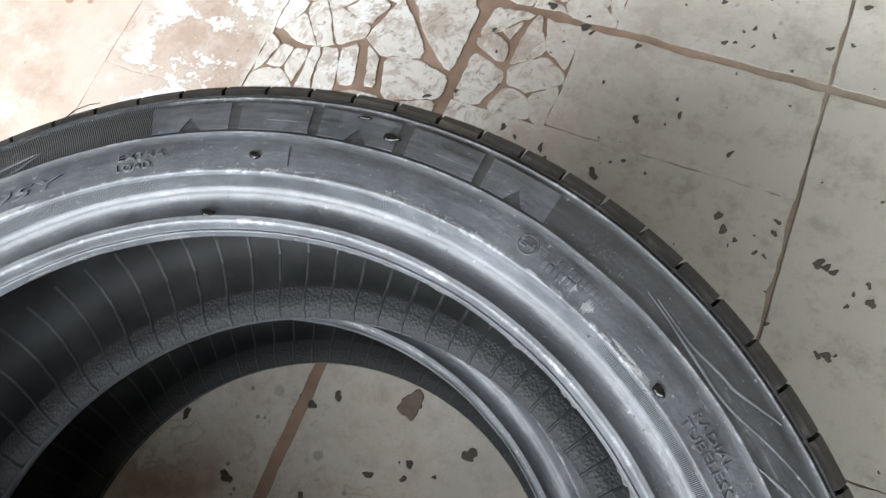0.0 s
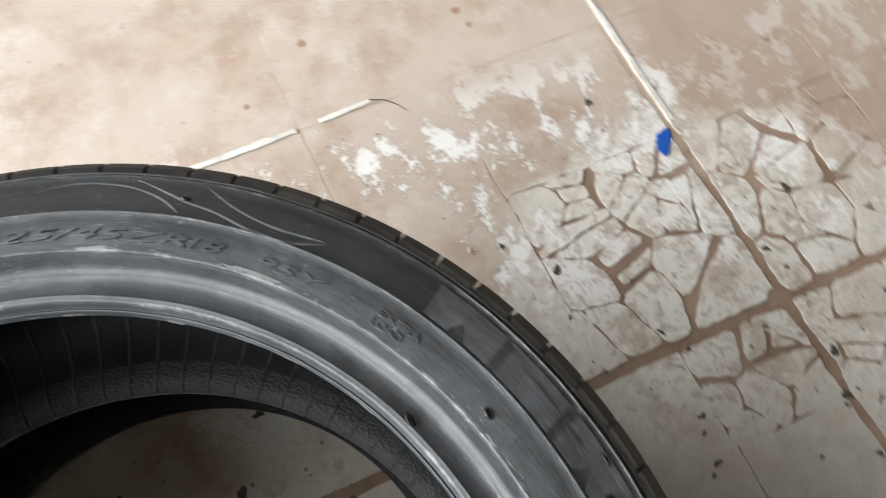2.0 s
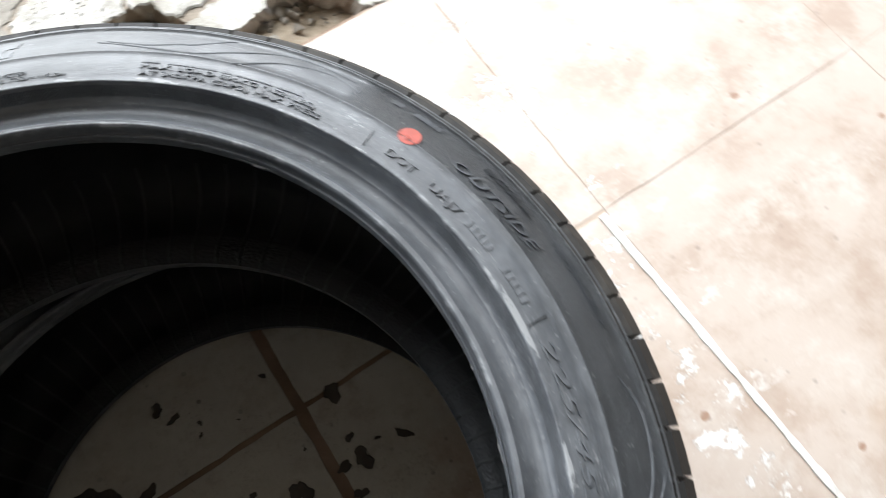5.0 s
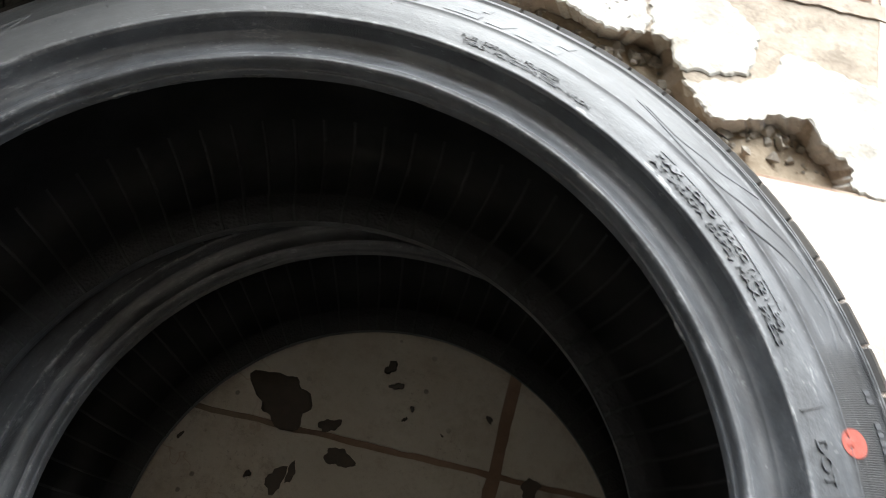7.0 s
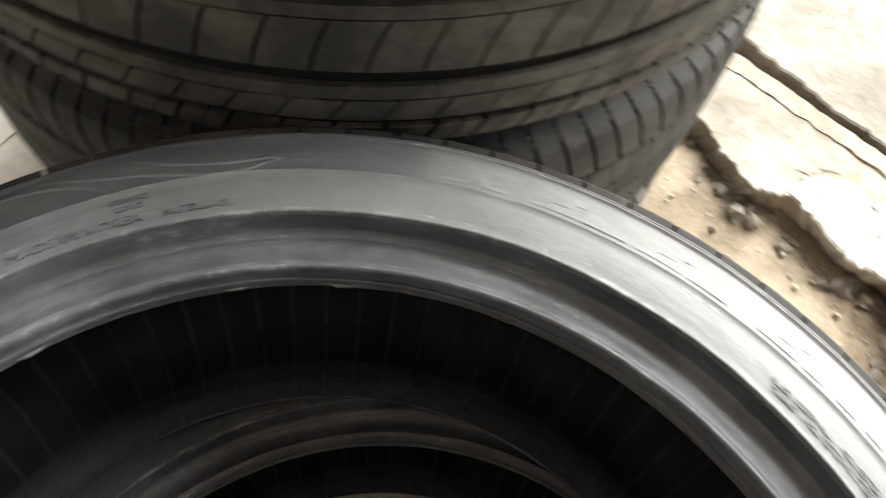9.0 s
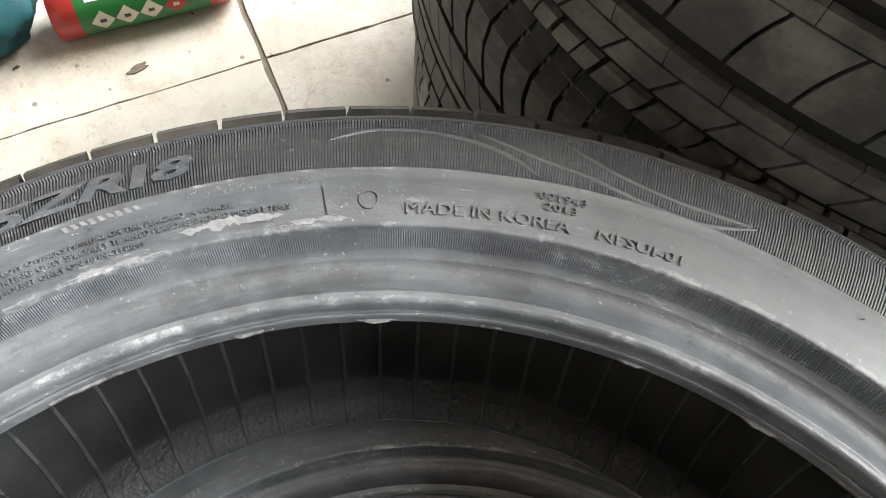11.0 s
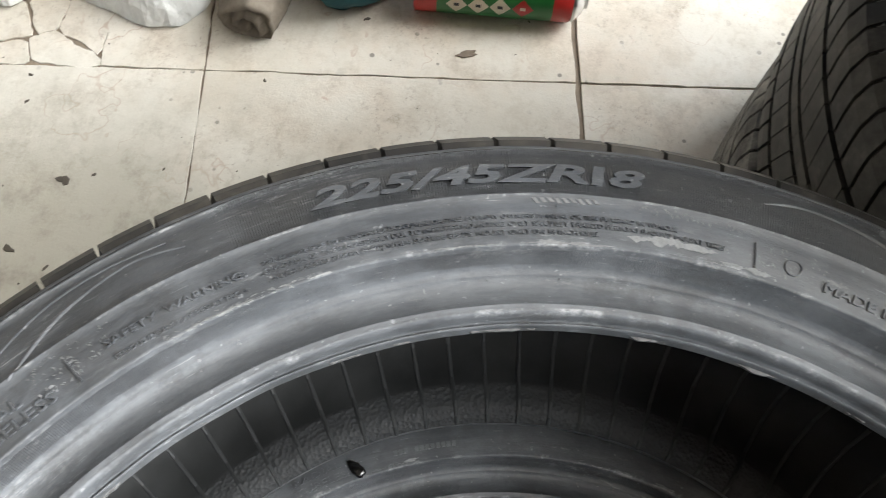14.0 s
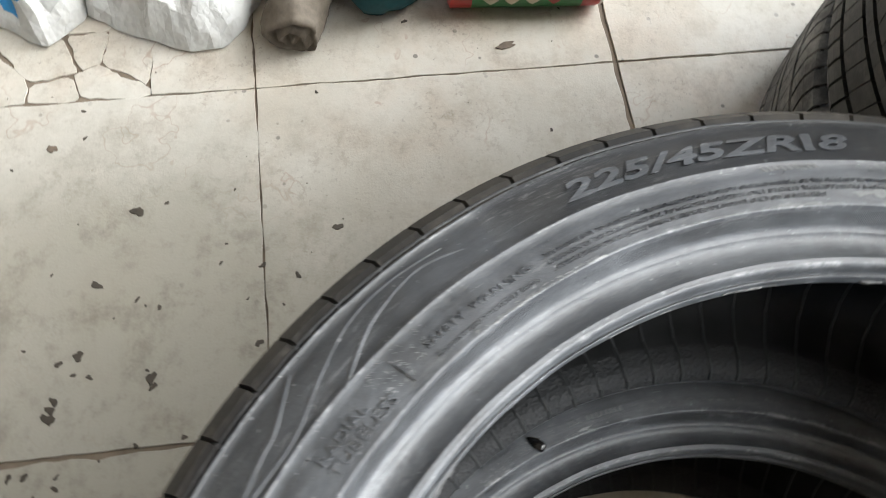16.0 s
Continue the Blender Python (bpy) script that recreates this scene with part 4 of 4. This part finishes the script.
for k in range(1900):
    x, y = rng.uniform(-0.45, 0.42), rng.uniform(0.54, 0.93)
    if rng.random() < 0.35:
        x, y = rng.uniform(-0.1, 0.8), rng.uniform(0.89, 1.3)
    s = rng.choice((0.0006, 0.0009, 0.0013, 0.0020, 0.0034)) * rng.uniform(0.7, 1.3)
    z = -0.040 + 0.020 * noise.noise((x * 9, y * 9, 2)) + 0.010 * noise.noise((x * 31, y * 31, 5))
    m = Matrix.Translation((x, y, z + s * 0.3)) @ Euler((rng.uniform(0, 3), rng.uniform(0, 3), 0)).to_matrix().to_4x4() @ Matrix.Diagonal((s, s * rng.uniform(0.6, 1), s * rng.uniform(0.5, 0.9), 1))
    bmesh.ops.create_icosphere(bm, subdivisions=1, radius=1.0, matrix=m)
solid("pebbles", bm, concrete_material("pale_grit", (0.42, 0.35, 0.26), (0.66, 0.60, 0.50)), "loose pale grit and small stones in the dirt", "gravel", "stuff")

# crumbled bits of slab and mortar lying in the dirt along the break
bm, rng = bmesh.new(), random.Random(23)
for k in range(230):
    q = rng.random() * (len(edge) - 6)
    a, b = edge[int(q)], edge[int(q) + 1]
    f = q - int(q)
    x, y = a[0] + (b[0] - a[0]) * f + rng.gauss(0, 0.010), a[1] + (b[1] - a[1]) * f - abs(rng.gauss(0.004, 0.018))
    size = rng.choice((0.002, 0.003, 0.0045, 0.007)) * rng.uniform(0.7, 1.4)
    z = -0.041 + 0.020 * noise.noise((x * 9, y * 9, 2)) + 0.010 * noise.noise((x * 31, y * 31, 5))
    m = Matrix.Translation((x, y, z + size * 0.35)) @ Euler((rng.uniform(0, 3), rng.uniform(0, 3), rng.uniform(0, 3))).to_matrix().to_4x4()
    made = bmesh.ops.create_icosphere(bm, subdivisions=1, radius=size, matrix=m)
    for v in made["verts"]:
        v.co += Vector((rng.uniform(-1, 1), rng.uniform(-1, 1), rng.uniform(-0.8, 0.6))) * size * 0.42
solid("rubble", bm, CONCRETE, "crumbled grey-beige bits of concrete along the broken edge", "rubble", "stuff")
# pits of the white slab piece, laid on as thin dark blobs
bm = bmesh.new()
for k in range(34):
    s = rng.choice((0.0012, 0.0018, 0.0026)) * rng.uniform(0.7, 1.3)
    blob(bm, rng.uniform(-0.015, 0.100), rng.uniform(0.752, 0.812), 0.0028, s, s * rng.uniform(0.5, 1.0), 0.0005, k + 300, rng.uniform(0, 6), 10, 0.5)
solid("slab_pits", bm, plain("pit_brown", (0.11, 0.10, 0.085), 0.8, vary=0.3), "small dark pits of the broken white slab, laid on as specks", "stain", "stuff")

# ---- small things along the wall side of the floor ----
def crumpled(name, at, size, seed, material, label, category, fold=0.35, scale=3.0, rings=4, parts=()):
    bm = bmesh.new()
    bmesh.ops.create_icosphere(bm, subdivisions=rings, radius=1.0)
    for v in bm.verts:
        p = v.co.copy()
        d = fold * (noise.noise(p * scale + Vector((seed, 0, 0))) + 0.7 * abs(noise.noise(p * scale * 2.3 + Vector((0, seed, 0)))) - 0.55 * abs(noise.noise(p * scale * 4.1 + Vector((seed, 0, seed)))) + 0.2 * abs(noise.noise(p * scale * 9)))
        p *= 1 + d
        v.co = Vector((p.x * size[0], p.y * size[1], max(p.z * size[2], -0.86 * size[2])))
    ob = thing(name, (at[0], at[1], 0.0), label, category)
    body = part("body", bm, material, ob, smooth=True)
    body.location = (0, 0, 0.86 * size[2])
    return ob


def film_material():
    n = Net("white_plastic_film")
    p = n.place()
    f = n.noise(p, 20.0, 6.0, 0.7)
    return n.done(n.mix(f, (0.46, 0.46, 0.44), (0.62, 0.62, 0.60)), 0.35, n.bump(n.math("ABSOLUTE", n.math("SUBTRACT", n.noise(p, 26.0, 3.0, 0.5), 0.5)), 0.014, 0.8))


FILM = film_material()
BLUE = plain("blue_print", (0.03, 0.26, 0.55), 0.45)


def sheet_bag(centre, outline, high, seed, prints):
    """A bag of thin film fallen in on itself: a creased low dome over an uneven outline."""
    c, count, rings = Vector(centre), 76, 15
    pts = [Vector(q) - c for q in outline]
    rows = []
    for k in range(count):
        a = 2 * math.pi * k / count
        d, reach = Vector((math.cos(a), math.sin(a))), 0.05
        for p, q in zip(pts, pts[1:] + pts[:1]):
            e = q - p
            den = d.x * e.y - d.y * e.x
            if abs(den) > 1e-9:
                s, u = (p.x * e.y - p.y * e.x) / den, (p.x * d.y - p.y * d.x) / den
                if s > 0 and -1e-6 <= u <= 1 + 1e-6:
                    reach = s
        row = []
        for m in range(1, rings + 1):
            f = m / rings
            x, y = d.x * reach * f, d.y * reach * f
            fold = 0.5 - abs(noise.noise((x * 22 + seed, y * 22, 1))) * 1.6
            crease = 0.5 - abs(noise.noise((x * 30, y * 30 + seed, 4))) * 1.7
            z = high * (1 - f ** 2.2) ** 0.75 * (0.80 + 0.5 * fold) + 0.013 * crease * (1 - f ** 6) + 0.010 * f * max(0.0, fold) + 0.002
            row.append((x + 0.006 * noise.noise((x * 40, y * 40, 7)), y + 0.006 * noise.noise((y * 40, x * 40, 9)), max(z, 0.002)))
        rows.append(row)
    ob = thing("plastic_bag", (c.x, c.y, 0.0), "crumpled white plastic bag with blue print on the floor", "bag")
    bm = bmesh.new()
    top = bm.verts.new((0, 0, high * 0.95))
    grid = [[bm.verts.new(p) for p in row] + [bm.verts.new((row[-1][0] * 0.97, row[-1][1] * 0.97, 0.0))] for row in rows]
    for a, b2 in zip(grid, grid[1:] + grid[:1]):
        bm.faces.new((top, a[0], b2[0]))
        for m in range(rings):
            bm.faces.new((a[m], b2[m], b2[m + 1], a[m + 1]))
    bmesh.ops.triangulate(bm, faces=bm.faces)
    part("film", bm, FILM, ob)
    for k0, k1, m0, m1 in prints:
        bm = bmesh.new()
        patch = [[bm.verts.new(Vector(rows[k % count][m]) + Vector((0.0008, 0, 0.0012))) for m in range(m0, m1 + 1)] for k in range(k0, k1 + 1)]
        for a, b2 in zip(patch, patch[1:]):
            for m in range(m1 - m0):
                bm.faces.new((a[m], b2[m], b2[m + 1], a[m + 1]))
        bmesh.ops.triangulate(bm, faces=bm.faces)
        part("blue_print", bm, BLUE, ob, "blue printed patch")
    return ob


sheet_bag((-0.76, -0.48), [(-0.675, -0.505), (-0.662, -0.455), (-0.667, -0.423), (-0.70, -0.398), (-0.74, -0.385), (-0.82, -0.39), (-0.86, -0.46), (-0.84, -0.57), (-0.775, -0.605), (-0.705, -0.575)],
          0.075, 3.0, ((66, 68, 3, 6),))
sheet_bag((-0.765, -0.665), [(-0.660, -0.615), (-0.70, -0.578), (-0.76, -0.572), (-0.85, -0.60), (-0.88, -0.70), (-0.80, -0.78), (-0.72, -0.745), (-0.697, -0.69)],
          0.080, 9.0, ((4, 7, 8, 10), (1, 3, 10, 12), (8, 10, 3, 6)))
RAG = plain("grey_rag_cloth", (0.24, 0.205, 0.165), 0.95, 0.2, vary=0.3, scale=120.0)
bm, rows = bmesh.new(), []
for i in range(23):
    f = i / 22
    x, row = -0.085 + 0.150 * f, []
    for k in range(40):
        a = 2 * math.pi * k / 40
        r = 0.029 * (1 + 0.20 * noise.noise((x * 26, math.cos(a) * 1.6, math.sin(a) * 1.6)) + 0.10 * math.sin(a * 3 + x * 70) + 0.08 * noise.noise((x * 90, math.cos(a) * 5, math.sin(a) * 5)))
        r *= 1.12 - 0.12 * f if f < 0.93 else 0.98
        row.append(bm.verts.new((x, r * math.cos(a) * 1.1, max(0.0005, 0.026 + r * math.sin(a)))))
    rows.append(row)
# the rolled end winds inwards
for m in range(1, 8):
    f, row = 1 - m / 8, []
    for k in range(40):
        a = 2 * math.pi * k / 40
        q = rows[22][k].co
        dip = 0.007 * math.sin(2 * math.pi * (2.2 * f) + a) + 0.004 * (1 - f)
        row.append(bm.verts.new((0.065 + dip, q.y * f, 0.026 + (q.z - 0.026) * f)))
    rows.append(row)
for p, q in zip(rows, rows[1:]):
    for k in range(40):
        bm.faces.new((p[k], p[(k + 1) % 40], q[(k + 1) % 40], q[k]))
bm.faces.new(rows[-1])
bm.faces.new(rows[0])
rag = thing("rag", (-0.738, -0.338, 0.0), "rolled dirty grey-brown rag on the floor", "rag")
rag.rotation_euler = (0, 0, radians(-4))
part("roll", bm, RAG, rag, smooth=True)
TEAL = plain("teal_cloth", (0.01, 0.085, 0.10), 0.7, 0.3, vary=0.3, scale=70.0)
crumpled("cloth", (-0.775, -0.238), (0.062, 0.058, 0.050), 7.0, TEAL, "dark teal crumpled cloth bundle on the floor", "cloth", 0.22, 1.8, 4)
# dark heap added to fill the dark background between bag and rag
DARK = plain("dark_matte", (0.02, 0.02, 0.018), 0.9, 0.2)
crumpled("cloth", (-0.840, -0.385), (0.085, 0.060, 0.070), 12.0, DARK, "dark heap added to fill the dark background", "cloth", 0.3, 2.0, 4)

can = thing("spray_can", (-0.760, -0.081, 0.0), "green and red aerosol can lying on the floor", "can")
can.rotation_euler = (0, 0, radians(4))
CAN_R, CAN_L = 0.0285, 0.176


def can_part(name, prof, mat, parent, label=""):
    bm = bmesh.new()
    revolve(bm, prof, 40)
    ob = part(name, bm, mat, parent, label, smooth=True)
    ob.matrix_basis = pose(0, 0, CAN_R, -90, 0, 0)
    return ob


GREEN = plain("green_enamel", (0.018, 0.16, 0.035), 0.35, vary=0.2)
RED = plain("red_enamel", (0.45, 0.025, 0.02), 0.35, vary=0.2)
METAL = plain("tin", (0.65, 0.65, 0.64), 0.3, metal=1.0)
CREAM = plain("cream_print", (0.66, 0.60, 0.47), 0.5)
h = CAN_L / 2
body = can_part("body", [(CAN_R, -h + 0.026), (CAN_R, h - 0.022)], GREEN, can, "green printed can body")
can_part("base_band", [(0.001, -h), (CAN_R - 0.004, -h), (CAN_R, -h + 0.002), (CAN_R, -h + 0.026)], RED, can, "red band")
can_part("top_band", [(CAN_R, h - 0.022), (CAN_R, h - 0.004), (CAN_R - 0.002, h)], RED, can, "red band")
can_part("dome", [(CAN_R - 0.002, h), (CAN_R - 0.001, h + 0.002), (CAN_R - 0.003, h + 0.004), (0.018, h + 0.011), (0.012, h + 0.014), (0.012, h + 0.017), (0.001, h + 0.018)], METAL, can, "bare metal dome and valve cup")


def wrap(name, along, angle, w, l, turn, mat, label):
    """A flat print bent round the lying can."""
    bm = bmesh.new()
    rows = []
    n = 8
    for i in range(n + 1):
        row = []
        for j in range(n + 1):
            a, b = (i / n - 0.5) * w, (j / n - 0.5) * l
            c, s = math.cos(turn), math.sin(turn)
            q, d = a * c - b * s, a * s + b * c
            g = angle + q / CAN_R
            row.append(bm.verts.new(((CAN_R + 0.0004) * math.cos(g), along + d, CAN_R + (CAN_R + 0.0004) * math.sin(g))))
        rows.append(row)
    for i in range(n):
        for j in range(n):
            bm.faces.new((rows[i][j], rows[i + 1][j], rows[i + 1][j + 1], rows[i][j + 1]))
    part(name, bm, mat, can, label, smooth=True)


for k, y in enumerate((-0.040, -0.016, 0.008, 0.033)):
    wrap("hazard_diamond", y, radians(10), 0.0165, 0.0165, math.pi / 4, RED if k == 3 else CREAM, "red diamond sign" if k == 3 else "cream diamond sign")
    wrap("sign_bar", y, radians(10), 0.004, 0.006, 0.0, GREASE if k < 3 else CREAM, "small dark bar")
wrap("label", -0.038, radians(75), 0.022, 0.026, 0.0, plain("white_label", (0.72, 0.74, 0.76), 0.5), "plain white square label")

# ---- marks on the floor ----
bm = bmesh.new()
blob(bm, 0.432, -0.624, 0.0003, 0.0165, 0.0105, 0.0012, 3, radians(-28), 30, 0.3)
solid("paint_spot", bm, BLUE_PAINT, "small bright blue paint spot on the floor tile", "stain")
for k, (x, y, rx, ry) in enumerate(((-0.106, 0.134, 0.031, 0.026), (-0.05, 0.126, 0.010, 0.007), (-0.028, 0.100, 0.010, 0.013), (0.09, 0.06, 0.012, 0.009), (0.02, 0.02, 0.009, 0.007), (-0.69, -0.10, 0.004, 0.013), (-0.535, -0.585, 0.006, 0.004), (0.052, -0.206, 0.013, 0.013))):
    bm = bmesh.new()
    blob(bm, x, y, 0.0003, rx, ry, 0.0008, k + 40, k * 0.7, 40, 0.4)
    solid("oil_stain", bm, plain("old_oil", (0.105, 0.085, 0.064), 0.6, vary=0.4, scale=90.0) if k < 5 else plain("brown_smear", (0.23, 0.18, 0.135), 0.7, vary=0.3, scale=160.0), "dark oil stain on the floor tile", "stain")
bm, rng = bmesh.new(), random.Random(77)
for k in range(210):
    u, v = rng.uniform(-1.0, 0.5), rng.uniform(-1.05, 0.1)
    p = uv(u, v)
    if p.x > 0.35 and rng.random() < 0.7:
        continue
    s = rng.choice((0.0012, 0.0018, 0.0025, 0.004, 0.0055)) * rng.uniform(0.7, 1.2)
    if p.x < -0.33:
        s *= 0.5
    blob(bm, p.x, p.y, 0.0003, s, s * rng.uniform(0.6, 1.0), 0.0005, k, rng.uniform(0, 6), 12, 0.55)
for k in range(170):
    s = rng.choice((0.0016, 0.0022, 0.0030, 0.0042, 0.0062)) * rng.uniform(0.7, 1.2)
    blob(bm, rng.uniform(-0.52, 0.22), rng.uniform(-0.95, -0.26), 0.0003, s, s * rng.uniform(0.5, 1.0), 0.0005, k + 900, rng.uniform(0, 6), 12, 0.55)
for k in range(34):
    a, d = rng.uniform(0, 6.28), 0.21 * math.sqrt(rng.random())
    s = rng.choice((0.003, 0.005, 0.008, 0.011)) * rng.uniform(0.7, 1.2)
    blob(bm, 0.03 + d * math.cos(a), d * math.sin(a), 0.0003, s, s * rng.uniform(0.4, 0.9), 0.0005, k + 500, rng.uniform(0, 6), 16, 0.5)
solid("oil_drips", bm, plain("dried_oil", (0.085, 0.072, 0.056), 0.6), "dried dark oil drips spattered over the tiles", "stain", "stuff")
bm = bmesh.new()
pts = [Vector((0.590, -0.300, 0.001)), Vector((0.583, -0.318, 0.003)), Vector((0.572, -0.332, 0.002)), Vector((0.562, -0.340, 0.001))]
prev = None
for i, p in enumerate(pts):
    row = [bm.verts.new(p + Vector((0.0008 * math.cos(q), 0.0008 * math.sin(q) * 0.6, 0.0008 * math.sin(q)))) for q in (0, 2.1, 4.2)]
    if prev:
        for k in range(3):
            bm.faces.new((prev[k], prev[(k + 1) % 3], row[(k + 1) % 3], row[k]))
    prev = row
solid("twig", bm, DARK, "thin dark twig lying on the floor", "twig")
for (a, b, w) in (((0.523, 0.192), (0.573, -0.205), 0.010), ((0.577, -0.235), (0.588, -0.301), 0.007), ((0.455, -0.645), (0.83, -0.590), 0.006)):
    bm = bmesh.new()
    a, b = Vector(a), Vector(b)
    s = Vector((-(b - a).y, (b - a).x)).normalized() * w / 2
    slab(bm, jagged([tuple(a - s), tuple(b - s * 0.7), tuple(b + s * 0.7), tuple(a + s)], 0.0018, int(w * 5000), 0.008), -0.004, 0.0022, 0.0008)
    solid("trim", bm, WHITE_MORTAR, "strip of white mortar along a tile joint", "mortar", "structure")


# ---- floor tiles, whole and cracked, on the mortar bed ----
def clip(poly, p, nrm):
    """The part of a convex polygon behind the line through p with normal nrm."""
    out = []
    for a, b in zip(poly, poly[1:] + poly[:1]):
        da, db = (a - p).dot(nrm), (b - p).dot(nrm)
        if da <= 0:
            out.append(a)
        if da * db < 0:
            out.append(a.lerp(b, da / (da - db)))
    return out


def tile(poly, rng, tilt=0.0008, amp=0.0017, step=0.012):
    bm = bmesh.new()
    slab(bm, jagged([tuple(p) for p in poly], amp, rng.randint(0, 999), step), -0.012, 0.0, 0.0005)
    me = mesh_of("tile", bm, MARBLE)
    ob = new("tile", me)
    ob.location.z = rng.uniform(-tilt, 0)
    ob.parent = floor


rng = random.Random(15)
WIDE_U, WIDE_V = {0.135: 0.013, -0.279: 0.005}, {-0.697: 0.011, 0.121: 0.006}
# the shattered corner of a tile as shares of it (u0, u1, v0, v1) and the number of pieces
CRACKED = {(5, 3): (0.0, 0.56, 0.0, 0.55, 24), (4, 3): (0.72, 1.0, 0.0, 0.34, 9), (4, 2): (0.60, 1.0, 0.70, 1.0, 12), (5, 2): (0.0, 0.55, 0.45, 1.0, 20), (2, 3): (0.72, 1.0, 0.28, 0.72, 7)}


def shatter(quad, count, wide=0.0150):
    n, out = 0, []
    seeds = []
    while len(seeds) < count:
        f, g = rng.random(), rng.random()
        seeds.append(quad[0].lerp(quad[1], f).lerp(quad[3].lerp(quad[2], f), g))
    for k, s in enumerate(seeds):
        poly = list(quad)
        for m, o in enumerate(seeds):
            if m != k and len(poly) > 2 and (o - s).length > 1e-4:
                d = o - s
                gap = 0.0007 + wide * 0.62 * max(0.0, noise.noise((s.x * 11 + o.x * 11, s.y * 11 + o.y * 11, 3)) + 0.02)
                poly = clip(poly, s.lerp(o, 0.5) - d.normalized() * gap, d)
        if len(poly) > 2 and all((a - b).length > 1e-5 for a, b in zip(poly, poly[1:] + poly[:1])):
            poly = [q for a, b in zip(poly, poly[1:] + poly[:1]) for q in (a.lerp(b, 0.12), a.lerp(b, 0.88))]
            if abs(sum(a.x * b.y - b.x * a.y for a, b in zip(poly, poly[1:] + poly[:1]))) > 0.00016:
                tile(poly, rng, 0.0012, 0.0040, 0.006)


for i in range(len(COLS) - 1):
    for j in range(len(ROWS_V) - 1):
        u0, u1, v0, v1 = COLS[i], COLS[i + 1], ROWS_V[j], ROWS_V[j + 1]
        thin = 0.0008 if u0 > 0.5 else 0.0020
        u0, u1 = u0 + 0.5 * WIDE_U.get(u0, thin), u1 - 0.5 * WIDE_U.get(u1, thin)
        v0, v1 = v0 + 0.5 * (WIDE_V.get(v0, thin) if u0 < 0.5 else thin), v1 - 0.5 * (WIDE_V.get(v1, thin) if u0 < 0.5 else thin)
        if (i, j) in ((3, 5), (4, 5)):
            v1 -= 0.03
        if (i, j) not in CRACKED:
            tile([uv(u0, v0), uv(u1, v0), uv(u1, v1), uv(u0, v1)], rng)
            continue
        a, b, c, d, count = CRACKED[(i, j)]
        ua, ub, va, vb = u0 + (u1 - u0) * a, u0 + (u1 - u0) * b, v0 + (v1 - v0) * c, v0 + (v1 - v0) * d
        shatter([uv(ua, va), uv(ub, va), uv(ub, vb), uv(ua, vb)], count, 0.0150 if u0 > -0.5 else 0.0025)
        e = 0.0008
        for p0, p1, q0, q1 in ((u0, u1, v0, va - e), (u0, u1, vb + e, v1), (u0, ua - e, va, vb), (ub + e, u1, va, vb)):
            if p1 - p0 > 0.01 and q1 - q0 > 0.01:
                tile([uv(p0, q0), uv(p1, q0), uv(p1, q1), uv(p0, q1)], rng, 0.0005, 0.003, 0.012)
# flush pale mortar in the joints of the coated part
for k, (u0, u1, v0, v1) in enumerate(((0.50, 1.8, -1.95, 0.53), (0.16, 0.499, -0.299, -0.279))):
    bm = bmesh.new()
    slab(bm, [tuple(uv(*q)) for q in ((u0, v0), (u1, v0), (u1, v1), (u0, v1))], -0.0023, -0.0012, 0.0003)
    part("joint_mortar", bm, GROUT, floor, "pale pinkish mortar in the joints")
# tiles past the broken edge
for u0, u1, v0, v1 in ((0.550, 0.955, 0.536, 0.90), (0.959, 1.363, 0.536, 0.90)):
    tile([uv(u0 - 0.06 if u0 < 0.6 else u0, v0), uv(u1, v0), uv(u1, v1), uv(u0 - 0.06 if u0 < 0.6 else u0, v1)], rng)
bm = bmesh.new()
slab(bm, [tuple(uv(*q)) for q in ((0.48, 0.534), (1.8, 0.534), (1.8, 0.90), (0.48, 0.90))], -0.10, -0.005, 0.0005)
solid("pavement", bm, GROUT, "mortar bed under tiles at the floor edge", "floor", "structure")
